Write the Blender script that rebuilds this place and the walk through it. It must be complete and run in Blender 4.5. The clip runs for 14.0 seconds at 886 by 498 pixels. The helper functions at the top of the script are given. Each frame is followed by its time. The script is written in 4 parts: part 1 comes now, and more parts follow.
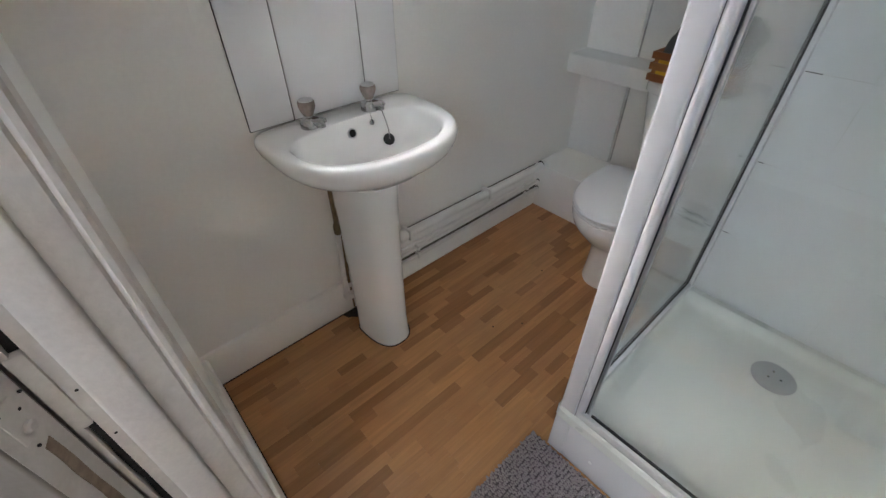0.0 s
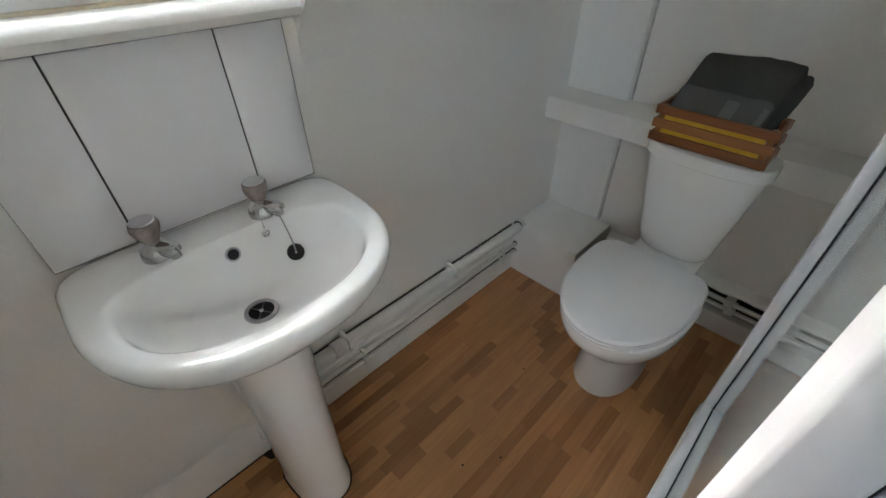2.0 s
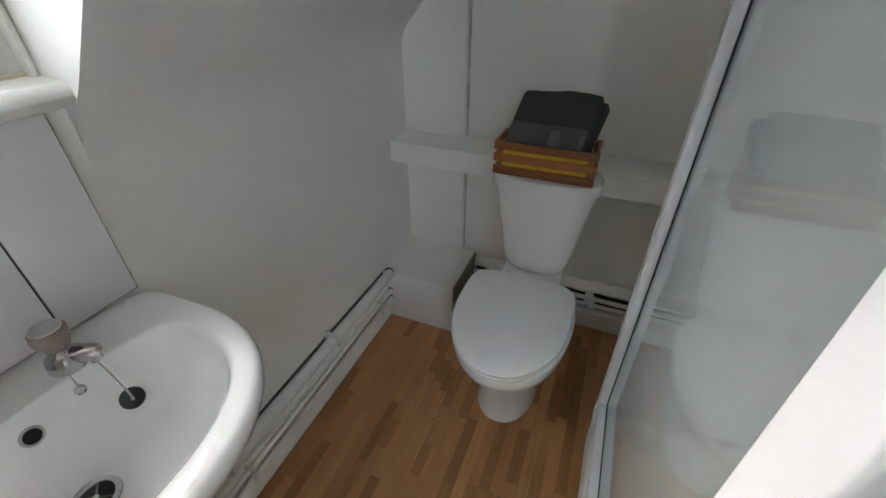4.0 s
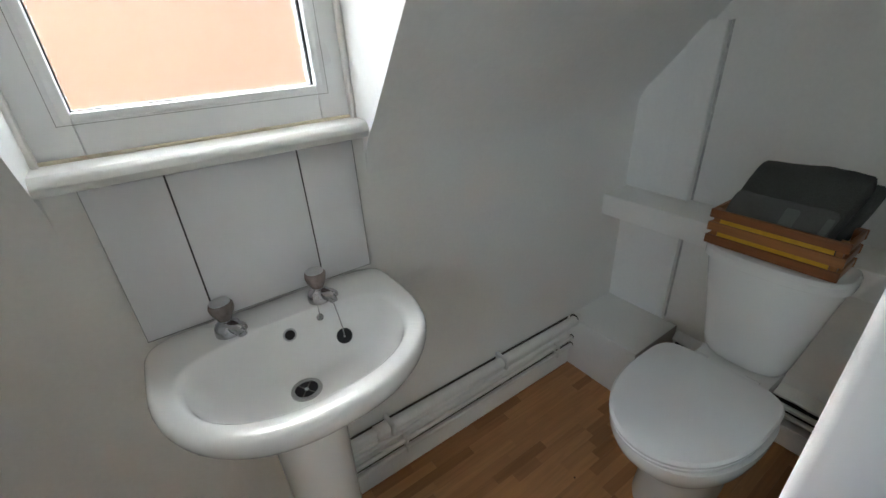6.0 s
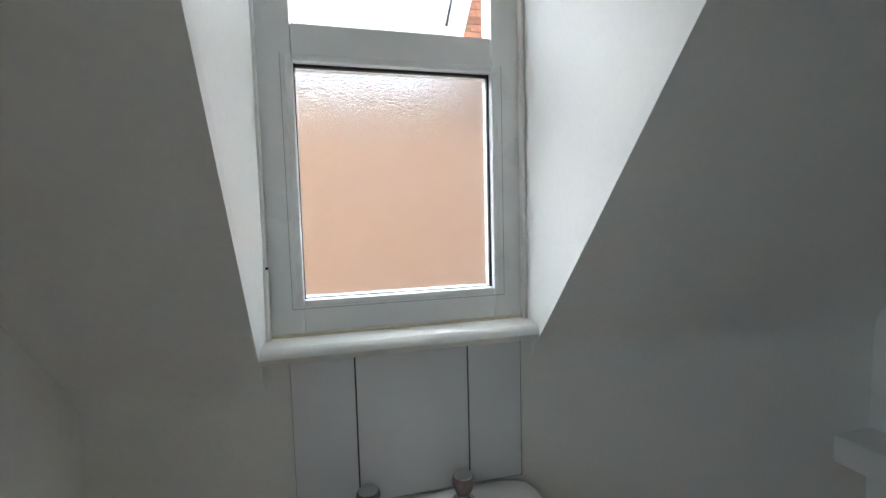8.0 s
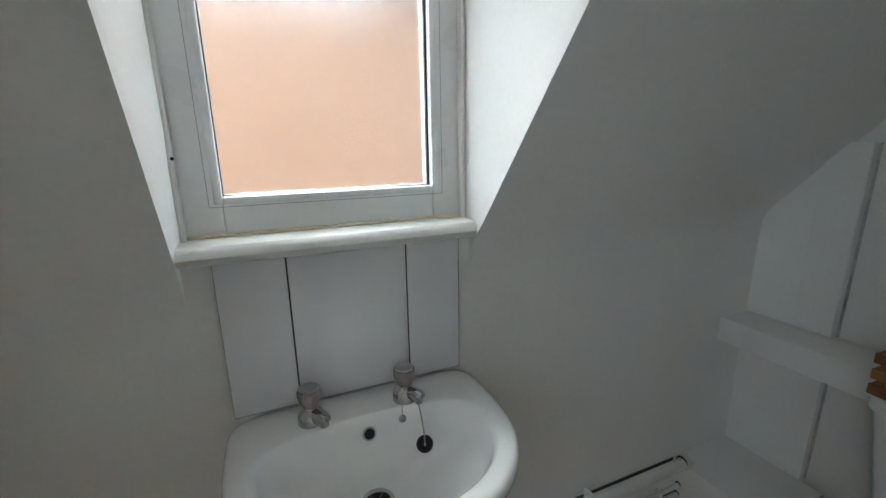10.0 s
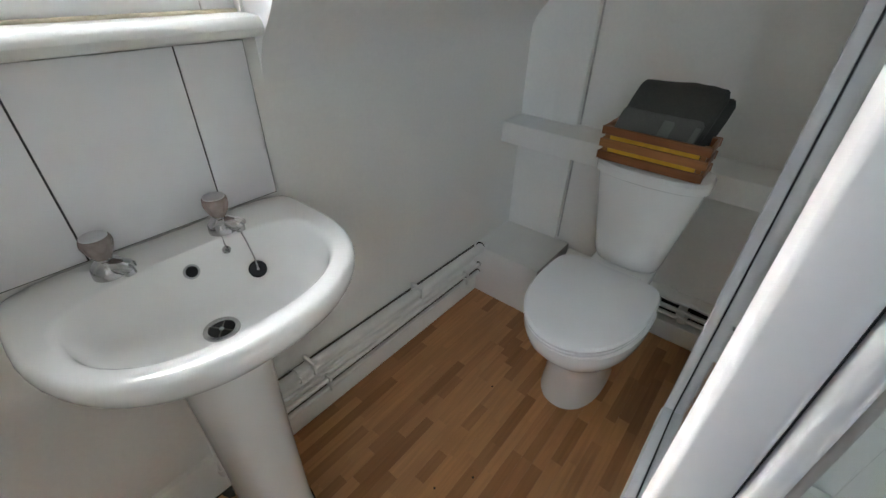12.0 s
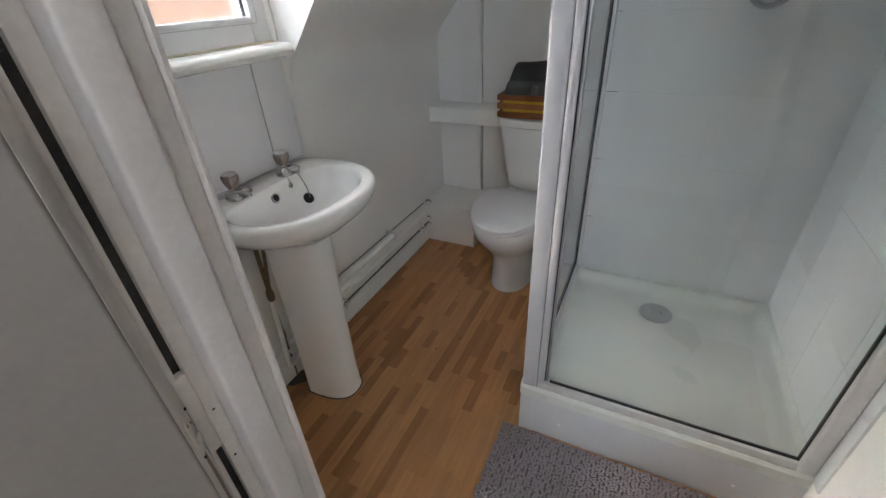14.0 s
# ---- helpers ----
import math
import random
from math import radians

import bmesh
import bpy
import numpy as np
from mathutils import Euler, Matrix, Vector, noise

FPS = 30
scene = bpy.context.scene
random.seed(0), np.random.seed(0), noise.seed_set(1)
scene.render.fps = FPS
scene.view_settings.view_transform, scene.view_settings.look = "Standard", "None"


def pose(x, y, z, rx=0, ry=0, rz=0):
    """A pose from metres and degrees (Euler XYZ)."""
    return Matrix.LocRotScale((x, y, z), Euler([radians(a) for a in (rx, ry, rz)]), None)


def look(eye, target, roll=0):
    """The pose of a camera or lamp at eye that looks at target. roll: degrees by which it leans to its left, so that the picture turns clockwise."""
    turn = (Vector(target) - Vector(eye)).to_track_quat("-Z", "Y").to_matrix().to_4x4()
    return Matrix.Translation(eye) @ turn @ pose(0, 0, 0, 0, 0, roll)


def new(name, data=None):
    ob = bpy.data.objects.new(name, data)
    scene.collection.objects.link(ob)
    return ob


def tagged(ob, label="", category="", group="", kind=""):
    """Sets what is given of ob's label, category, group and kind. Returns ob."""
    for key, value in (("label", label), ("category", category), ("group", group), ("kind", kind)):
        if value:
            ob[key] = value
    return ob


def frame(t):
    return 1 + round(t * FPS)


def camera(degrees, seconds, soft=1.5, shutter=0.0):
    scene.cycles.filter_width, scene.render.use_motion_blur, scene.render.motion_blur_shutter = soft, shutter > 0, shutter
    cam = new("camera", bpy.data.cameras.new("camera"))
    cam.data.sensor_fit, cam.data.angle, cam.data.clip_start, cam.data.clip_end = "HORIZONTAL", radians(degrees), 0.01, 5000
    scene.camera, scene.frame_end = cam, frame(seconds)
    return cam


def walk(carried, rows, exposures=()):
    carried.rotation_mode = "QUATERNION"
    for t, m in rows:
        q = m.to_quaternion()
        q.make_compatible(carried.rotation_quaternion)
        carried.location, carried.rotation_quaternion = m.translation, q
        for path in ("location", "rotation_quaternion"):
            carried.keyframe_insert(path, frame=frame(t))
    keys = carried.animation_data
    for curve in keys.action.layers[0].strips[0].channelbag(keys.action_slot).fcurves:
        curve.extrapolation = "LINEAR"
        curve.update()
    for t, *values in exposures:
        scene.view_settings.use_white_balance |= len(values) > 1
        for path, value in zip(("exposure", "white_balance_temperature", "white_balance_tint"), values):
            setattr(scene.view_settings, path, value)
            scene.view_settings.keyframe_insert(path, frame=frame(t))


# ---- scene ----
cam = camera(93.1, 14.0)
PATH = [
    (0, (0.035, -1.152, 1.28), (1.07, 0.003, 0.017), -0.4),
    (0.5, (0.129, -1.064, 1.259), (1.161, 0.1, 0.003), -0.1),
    (1, (0.217, -0.959, 1.262), (1.254, 0.206, 0.01), 0.2),
    (1.5, (0.351, -0.883, 1.261), (1.389, 0.284, 0.012), 0.8),
    (2, (0.458, -0.847, 1.281), (1.564, 0.264, 0.04), -0.5),
    (2.5, (0.507, -0.785, 1.295), (1.87, 0.012, 0.067), -3.3),
    (2.7, (0.51, -0.757, 1.295), (1.942, -0.072, 0.079), -3.6),
    (4.8, (0.532, -0.787, 1.321), (2.071, -0.087, 0.253), -0.1),
    (5, (0.53, -0.819, 1.317), (2.013, 0.029, 0.278), -0.4),
    (5.5, (0.528, -0.895, 1.325), (1.778, 0.3, 0.321), -0.4),
    (6, (0.496, -0.916, 1.34), (1.479, 0.563, 0.422), -3.4),
    (6.5, (0.477, -0.918, 1.36), (1.251, 0.754, 0.582), -3.6),
    (7, (0.454, -0.908, 1.379), (1.114, 0.895, 0.818), -2.5),
    (7.2, (0.465, -0.893, 1.419), (1.042, 0.972, 0.984), -1.3),
    (9.3, (0.483, -0.873, 1.411), (0.924, 1.078, 1.366), -1.5),
    (9.5, (0.467, -0.86, 1.399), (0.985, 1.061, 1.192), -1.4),
    (10, (0.468, -0.853, 1.343), (1.233, 0.929, 0.857), -0.9),
    (10.5, (0.471, -0.84, 1.302), (1.545, 0.693, 0.597), -0.9),
    (11, (0.48, -0.819, 1.262), (1.643, 0.47, 0.269), -0.8),
    (11.5, (0.475, -0.824, 1.239), (1.696, 0.32, 0.143), -1.0),
    (12, (0.428, -0.874, 1.256), (1.716, 0.173, 0.14), 1.2),
    (12.5, (0.284, -0.991, 1.298), (1.585, 0.024, 0.169), 2.4),
    (13, (0.098, -1.067, 1.313), (1.429, -0.064, 0.208), 0.9),
    (13.5, (-0.047, -1.097, 1.315), (1.357, -0.138, 0.262), -1.3),
    (14, (-0.22, -1.113, 1.294), (1.292, -0.333, 0.243), -3.2),
]
EXPOSURES = [(0.0, 3.88, 6000, 9), (0.5, 3.91, 6000, 8), (1.5, 3.88, 5980, 6), (2.5, 3.56, 5950, 5), (5.0, 3.58, 6000, 6), (6.0, 3.51, 5900, 4),
             (6.6, 3.31, 5780, 3), (7.2, 3.12, 5720, 2), (9.4, 2.54, 5750, 3), (10.0, 3.06, 5750, 1), (11.0, 3.62, 5800, 1), (12.0, 3.78, 5900, 5), (13.5, 3.70, 6020, 8), (14.0, 3.54, 6020, 9)]
walk(cam, [(t, look(eye, target, roll)) for t, eye, target, roll in PATH], EXPOSURES)

# ---------------------------------------------------------------- world and light
world = bpy.data.worlds.new("world")
scene.world = world
world.use_nodes = True
wn = world.node_tree.nodes
wl = world.node_tree.links
sky = wn.new("ShaderNodeTexSky")
sky.sky_type = "NISHITA"
sky.sun_disc = False
sky.sun_elevation = radians(41)
sky.sun_rotation = radians(-5)
sky.air_density, sky.dust_density = 1.0, 4.0
wl.new(sky.outputs["Color"], wn["Background"].inputs["Color"])
wn["Background"].inputs["Strength"].default_value = 0.13

sun_data = bpy.data.lights.new("sun", "SUN")
sun_data.energy = 4.3
sun_data.angle = radians(156)
sun_data.color = (0.92, 0.975, 1.0)
sun = new("sun", sun_data)
sun.matrix_world = look((0.25, 4.0, 4.7), (0.6, 0.0, 1.2))

scene.cycles.max_bounces, scene.cycles.diffuse_bounces = 20, 14

# added fill light, set in an unseen opening of the hall wall
hall_data = bpy.data.lights.new("hall_fill_light", "AREA")
hall_data.shape = "RECTANGLE"
hall_data.size, hall_data.size_y = 0.6, 0.5
hall_data.energy = 0.74
hall_data.color = (0.97, 0.98, 1.0)
hall_light = new("hall_fill_light", hall_data)
hall_light.matrix_world = pose(-1.53, -1.90, 1.90, 90, 0, -90)

# ---------------------------------------------------------------- materials


def mat(name, colour, rough=0.5, metal=0.0, grain=0.0, grain_scale=40.0, blotch=0.0, blotch_scale=3.0, bump=0.0, bump_scale=60.0, spread=0.0, coat=0.0, spec=0.5):
    """Plain surface with grain at a fine scale, blotches at a coarse one, relief, and a spread from piece to piece."""
    m = bpy.data.materials.new(name)
    m.use_nodes = True
    n, l = m.node_tree.nodes, m.node_tree.links
    b = n["Principled BSDF"]
    b.inputs["Roughness"].default_value = rough
    b.inputs["Metallic"].default_value = metal
    b.inputs["Coat Weight"].default_value = coat
    b.inputs["Coat Roughness"].default_value = 0.05
    b.inputs["Specular IOR Level"].default_value = spec
    geo = n.new("ShaderNodeNewGeometry")
    base = n.new("ShaderNodeRGB")
    base.outputs[0].default_value = (*colour, 1)
    out = base.outputs[0]

    def scaled(out, factor_socket, low, high):
        r = n.new("ShaderNodeMapRange")
        r.inputs["To Min"].default_value, r.inputs["To Max"].default_value = low, high
        r.inputs["From Min"].default_value, r.inputs["From Max"].default_value = 0.25, 0.75
        l.new(factor_socket, r.inputs["Value"])
        v = n.new("ShaderNodeVectorMath")
        v.operation = "SCALE"
        l.new(out, v.inputs[0])
        l.new(r.outputs["Result"], v.inputs["Scale"])
        return v.outputs["Vector"]

    def noise_at(scale, detail=4.0):
        t = n.new("ShaderNodeTexNoise")
        t.inputs["Scale"].default_value, t.inputs["Detail"].default_value = scale, detail
        l.new(geo.outputs["Position"], t.inputs["Vector"])
        return t.outputs["Fac"]

    if grain:
        out = scaled(out, noise_at(grain_scale), 1 - grain, 1 + grain)
    if blotch:
        f = noise_at(blotch_scale, 5.0)
        out = scaled(out, f, 1 - blotch, 1 + blotch)
        r = n.new("ShaderNodeMapRange")
        r.inputs["To Min"].default_value, r.inputs["To Max"].default_value = rough * 0.85, min(1.0, rough * 1.2)
        l.new(f, r.inputs["Value"])
        l.new(r.outputs["Result"], b.inputs["Roughness"])
    if spread:
        info = n.new("ShaderNodeObjectInfo")
        out = scaled(out, info.outputs["Random"], 1 - spread, 1 + spread)
    l.new(out, b.inputs["Base Color"])
    if bump:
        bp = n.new("ShaderNodeBump")
        bp.inputs["Strength"].default_value = 1.0
        bp.inputs["Distance"].default_value = bump
        l.new(noise_at(bump_scale, 3.0), bp.inputs["Height"])
        l.new(bp.outputs["Normal"], b.inputs["Normal"])
    return m


def wood_mat(name, light, dark, along, stretch=14.0, rough=0.4, by_piece=True, bump=0.0):
    """Wood with grain stretched along one axis (0 x, 1 y, 2 z), and pieces of differing tone."""
    m = bpy.data.materials.new(name)
    m.use_nodes = True
    n, l = m.node_tree.nodes, m.node_tree.links
    b = n["Principled BSDF"]
    b.inputs["Roughness"].default_value = rough
    geo, info = n.new("ShaderNodeNewGeometry"), n.new("ShaderNodeObjectInfo")
    shift = n.new("ShaderNodeVectorMath")
    shift.operation = "MULTIPLY_ADD"
    l.new(info.outputs["Random"], shift.inputs[0])
    shift.inputs[1].default_value = (7.1, 13.7, 3.3)
    l.new(geo.outputs["Position"], shift.inputs[2])
    mp = n.new("ShaderNodeMapping")
    s = [stretch * 6] * 3
    s[along] = stretch * 0.35
    mp.inputs["Scale"].default_value = s
    l.new(shift.outputs["Vector"], mp.inputs["Vector"])
    t = n.new("ShaderNodeTexNoise")
    t.inputs["Scale"].default_value, t.inputs["Detail"].default_value, t.inputs["Distortion"].default_value = 1.0, 6.0, 0.6
    l.new(mp.outputs["Vector"], t.inputs["Vector"])
    big = n.new("ShaderNodeTexNoise")
    big.inputs["Scale"].default_value = 5.0
    l.new(geo.outputs["Position"], big.inputs["Vector"])
    ramp = n.new("ShaderNodeValToRGB")
    ramp.color_ramp.elements[0].position, ramp.color_ramp.elements[0].color = 0.0, (*light, 1)
    ramp.color_ramp.elements[1].position, ramp.color_ramp.elements[1].color = 1.0, (*dark, 1)
    mid = ramp.color_ramp.elements.new(0.62)
    mid.color = (*[light[i] * 0.70 + dark[i] * 0.30 for i in range(3)], 1)
    late = ramp.color_ramp.elements.new(0.82)
    late.color = (*[light[i] * 0.22 + dark[i] * 0.78 for i in range(3)], 1)
    if by_piece:
        l.new(info.outputs["Random"], ramp.inputs["Fac"])
    else:
        l.new(big.outputs["Fac"], ramp.inputs["Fac"])
    r = n.new("ShaderNodeMapRange")
    r.inputs["From Min"].default_value, r.inputs["From Max"].default_value = 0.25, 0.75
    r.inputs["To Min"].default_value, r.inputs["To Max"].default_value = 1.14, 0.84
    l.new(t.outputs["Fac"], r.inputs["Value"])
    r2 = n.new("ShaderNodeMapRange")
    r2.inputs["From Min"].default_value, r2.inputs["From Max"].default_value = 0.3, 0.7
    r2.inputs["To Min"].default_value, r2.inputs["To Max"].default_value = 0.94, 1.06
    l.new(big.outputs["Fac"], r2.inputs["Value"])
    mul = n.new("ShaderNodeMath")
    mul.operation = "MULTIPLY"
    l.new(r.outputs["Result"], mul.inputs[0])
    l.new(r2.outputs["Result"], mul.inputs[1])
    v = n.new("ShaderNodeVectorMath")
    v.operation = "SCALE"
    l.new(ramp.outputs["Color"], v.inputs[0])
    l.new(mul.outputs["Value"], v.inputs["Scale"])
    l.new(v.outputs["Vector"], b.inputs["Base Color"])
    rr = n.new("ShaderNodeMapRange")
    rr.inputs["To Min"].default_value, rr.inputs["To Max"].default_value = rough * 0.85, rough * 1.2
    l.new(big.outputs["Fac"], rr.inputs["Value"])
    l.new(rr.outputs["Result"], b.inputs["Roughness"])
    if bump:
        bp = n.new("ShaderNodeBump")
        bp.inputs["Distance"].default_value = bump
        l.new(t.outputs["Fac"], bp.inputs["Height"])
        l.new(bp.outputs["Normal"], b.inputs["Normal"])
    return m


def glass_mat(name, rough, tint, bump=0.0, bump_scale=300.0, clear=1.0):
    m = bpy.data.materials.new(name)
    m.use_nodes = True
    n, l = m.node_tree.nodes, m.node_tree.links
    b = n["Principled BSDF"]
    b.inputs["Base Color"].default_value = (*tint, 1)
    b.inputs["Roughness"].default_value = rough
    b.inputs["Transmission Weight"].default_value = clear
    b.inputs["IOR"].default_value = 1.45
    if bump:
        geo = n.new("ShaderNodeNewGeometry")
        t = n.new("ShaderNodeTexVoronoi")
        t.inputs["Scale"].default_value = bump_scale
        l.new(geo.outputs["Position"], t.inputs["Vector"])
        bp = n.new("ShaderNodeBump")
        bp.inputs["Distance"].default_value = bump
        l.new(t.outputs["Distance"], bp.inputs["Height"])
        l.new(bp.outputs["Normal"], b.inputs["Normal"])
    return m


def brick_mat():
    m = bpy.data.materials.new("brickwork")
    m.use_nodes = True
    n, l = m.node_tree.nodes, m.node_tree.links
    b = n["Principled BSDF"]
    b.inputs["Roughness"].default_value = 0.9
    geo = n.new("ShaderNodeNewGeometry")
    mp = n.new("ShaderNodeMapping")
    mp.inputs["Rotation"].default_value = (radians(-90), 0, 0)
    l.new(geo.outputs["Position"], mp.inputs["Vector"])
    t = n.new("ShaderNodeTexBrick")
    t.inputs["Color1"].default_value = (0.44, 0.216, 0.104, 1)
    t.inputs["Color2"].default_value = (0.38, 0.171, 0.078, 1)
    t.inputs["Mortar"].default_value = (0.37, 0.31, 0.25, 1)
    t.inputs["Scale"].default_value = 1.0
    t.inputs["Brick Width"].default_value, t.inputs["Row Height"].default_value = 0.225, 0.075
    t.inputs["Mortar Size"].default_value = 0.006
    l.new(mp.outputs["Vector"], t.inputs["Vector"])
    l.new(t.outputs["Color"], b.inputs["Base Color"])
    bp = n.new("ShaderNodeBump")
    bp.inputs["Distance"].default_value = 0.006
    bp.invert = True
    l.new(t.outputs["Fac"], bp.inputs["Height"])
    l.new(bp.outputs["Normal"], b.inputs["Normal"])
    return m


PAINT = mat("wall_paint", (0.84, 0.83, 0.80), 0.55, grain=0.02, grain_scale=90, blotch=0.025, blotch_scale=2.2, bump=0.0007, bump_scale=45)
SLOPE = mat("ceiling_paint", (0.84, 0.83, 0.81), 0.8, grain=0.02, grain_scale=70, blotch=0.03, blotch_scale=2.0, bump=0.0008, bump_scale=35)
GLOSS = mat("gloss_paint", (0.84, 0.83, 0.80), 0.32, grain=0.02, grain_scale=120, blotch=0.04, blotch_scale=6, bump=0.0006, bump_scale=55)
# worn frame gloss, toned down to offset the added hall light
JAMB = mat("worn_toned_gloss_paint", (0.60, 0.55, 0.51), 0.42, grain=0.05, grain_scale=140, blotch=0.08, blotch_scale=9, bump=0.001, bump_scale=70)
# same paint as the frame, darkened to stand for the dim hall side
DOORSHADE = mat("shaded_door_paint", (0.235, 0.205, 0.18), 0.5, grain=0.04, grain_scale=140, blotch=0.06, blotch_scale=5, bump=0.0006, bump_scale=60)
DARKFILL = mat("dark_wood_and_gap_shade", (0.02, 0.017, 0.015), 0.8, grain=0.5, grain_scale=150, bump=0.002, bump_scale=150)
BOARD = mat("grey_brown_board", (0.36, 0.33, 0.31), 0.8, grain=0.1, grain_scale=120, blotch=0.15, blotch_scale=12, bump=0.0005, bump_scale=120)
EDGESHADE = mat("edge_shade_grey", (0.50, 0.49, 0.47), 0.8, grain=0.2, grain_scale=90, blotch=0.3, blotch_scale=15)
RAWWOOD = mat("bare_wood", (0.30, 0.22, 0.16), 0.8, grain=0.25, grain_scale=90, bump=0.001, bump_scale=150)
CERAMIC = mat("white_ceramic", (0.83, 0.83, 0.82), 0.09, blotch=0.012, blotch_scale=5, coat=0.3)
SEAT = mat("toilet_seat_plastic", (0.80, 0.80, 0.81), 0.22, blotch=0.012, blotch_scale=7)
TILE = mat("glazed_tile", (0.70, 0.72, 0.735), 0.12, blotch=0.02, blotch_scale=3, bump=0.0004, bump_scale=9, spread=0.02)
TILESPL = mat("glazed_splash_tile", (0.80, 0.80, 0.82), 0.10, blotch=0.015, blotch_scale=4, bump=0.0003, bump_scale=9, spread=0.01)
GROUT = mat("white_grout", (0.62, 0.63, 0.63), 0.7, grain=0.06, grain_scale=150, blotch=0.22, blotch_scale=9)
DARKGROUT = mat("dirty_dark_grout", (0.05, 0.05, 0.05), 0.85, grain=0.4, grain_scale=160)
TRAY = mat("acrylic_tray", (0.70, 0.72, 0.685), 0.28, blotch=0.03, blotch_scale=4, grain=0.01, grain_scale=60)
UPVC = mat("white_upvc", (0.80, 0.81, 0.81), 0.28, blotch=0.015, blotch_scale=5)
ALU = mat("white_enamel_profile", (0.64, 0.64, 0.66), 0.42, blotch=0.02, blotch_scale=8)
SILVER = mat("satin_aluminium", (0.55, 0.55, 0.56), 0.35, metal=0.8, blotch=0.05, blotch_scale=20)
PALE = mat("pale_satin_profile", (0.66, 0.66, 0.66), 0.32, metal=0.25, blotch=0.04, blotch_scale=20)
SEAL = mat("black_rubber_seal", (0.015, 0.015, 0.017), 0.55, grain=0.2, grain_scale=120)
CHROME = mat("worn_chrome", (0.52, 0.51, 0.51), 0.16, metal=1.0, blotch=0.12, blotch_scale=60)
TAPHEAD = mat("tap_head_clouded", (0.37, 0.305, 0.28), 0.14, metal=0.4, blotch=0.2, blotch_scale=70)
STEEL = mat("grey_drain_cover", (0.42, 0.43, 0.44), 0.3, metal=0.8, blotch=0.08, blotch_scale=30)
BLACK = mat("black_hole", (0.006, 0.006, 0.006), 0.7)
RUBBER = mat("black_plug_rubber", (0.012, 0.012, 0.012), 0.45, grain=0.2)
BRASS = mat("tarnished_brass", (0.20, 0.15, 0.09), 0.45, metal=0.7, blotch=0.3, blotch_scale=60)
SHADEGREY = mat("grey_dust_and_gap_shade", (0.13, 0.12, 0.11), 0.95, grain=0.5, grain_scale=120, blotch=0.4, blotch_scale=25)
# colour for real dirt, and for shade painted into gaps and holes
DIRTSHADE = mat("dark_dirt_and_shade", (0.03, 0.025, 0.02), 0.95, grain=0.5, grain_scale=120)
PIPEPAINT = mat("painted_pipe", (0.78, 0.77, 0.74), 0.38, grain=0.03, grain_scale=120, blotch=0.06, blotch_scale=14, bump=0.0008, bump_scale=70)
OAK = wood_mat("oak_strip", (0.52, 0.262, 0.100), (0.305, 0.135, 0.045), 0, 14, 0.36)
CRATEWOOD = wood_mat("varnished_crate_wood", (0.36, 0.15, 0.045), (0.22, 0.08, 0.025), 1, 16, 0.35, bump=0.0003)
YELLOW = mat("yellow_lining", (0.62, 0.36, 0.02), 0.45, grain=0.1, grain_scale=60)
TOWEL = mat("charcoal_towel", (0.072, 0.073, 0.066), 0.95, grain=0.3, grain_scale=500, blotch=0.12, blotch_scale=14, bump=0.004, bump_scale=420)
TOWEL2 = mat("charcoal_towel_band", (0.115, 0.116, 0.108), 0.85, grain=0.2, grain_scale=500, blotch=0.1, blotch_scale=14, bump=0.002, bump_scale=420)
TOWELBAND = mat("charcoal_towel_stripe", (0.165, 0.167, 0.158), 0.8, grain=0.2, grain_scale=500, bump=0.001, bump_scale=420)
MATGREY = mat("grey_chenille", (0.31, 0.27, 0.275), 0.95, grain=0.25, grain_scale=300, blotch=0.12, blotch_scale=9)
MATBASE = mat("grey_mat_backing", (0.15, 0.13, 0.14), 0.95, grain=0.3, grain_scale=200)
GLASS = glass_mat("clear_glass", 0.0, (0.97, 0.99, 0.98))
CLOUDED = glass_mat("limescaled_glass", 0.06, (0.93, 0.96, 0.945), clear=0.96)
FROST = glass_mat("obscure_glass", 0.2, (0.98, 0.98, 0.98), 0.0005, 260)
BRICK = brick_mat()
SLATE = mat("roof_slate", (0.10, 0.10, 0.11), 0.7, grain=0.2, blotch=0.2)
HALL = mat("hall_paint", (0.76, 0.74, 0.70), 0.6, blotch=0.03, grain=0.02)
CARPET = mat("hall_carpet", (0.30, 0.26, 0.22), 0.95, grain=0.2, grain_scale=200)

# ---------------------------------------------------------------- mesh helpers
PLACE = {}


def finish(name, bm, material, sharp=35):
    bmesh.ops.recalc_face_normals(bm, faces=bm.faces)
    me = bpy.data.meshes.new(name)
    bm.to_mesh(me)
    bm.free()
    me.polygons.foreach_set("use_smooth", [True] * len(me.polygons))
    me.set_sharp_from_angle(angle=radians(sharp))
    me.materials.append(material)
    return me


def thing(name, base, label, category, group="", kind=""):
    """An Empty at the base of a thing; its parts are given in world metres."""
    e = new(name)
    e.empty_display_size = 0.05
    e.location = base
    PLACE[e] = Vector(base)
    return tagged(e, label, category, group, kind)


def part(name, bm, material, parent, label="", sharp=35):
    at = PLACE[parent]
    bmesh.ops.translate(bm, verts=bm.verts, vec=-at)
    ob = new(name, finish(name, bm, material, sharp))
    ob.parent = parent
    PLACE[ob] = at
    return tagged(ob, label)


def solid(name, bm, material, label="", category="", kind="", group="", sharp=35):
    ob = new(name, finish(name, bm, material, sharp))
    PLACE[ob] = Vector((0, 0, 0))
    return tagged(ob, label, category, group, kind)


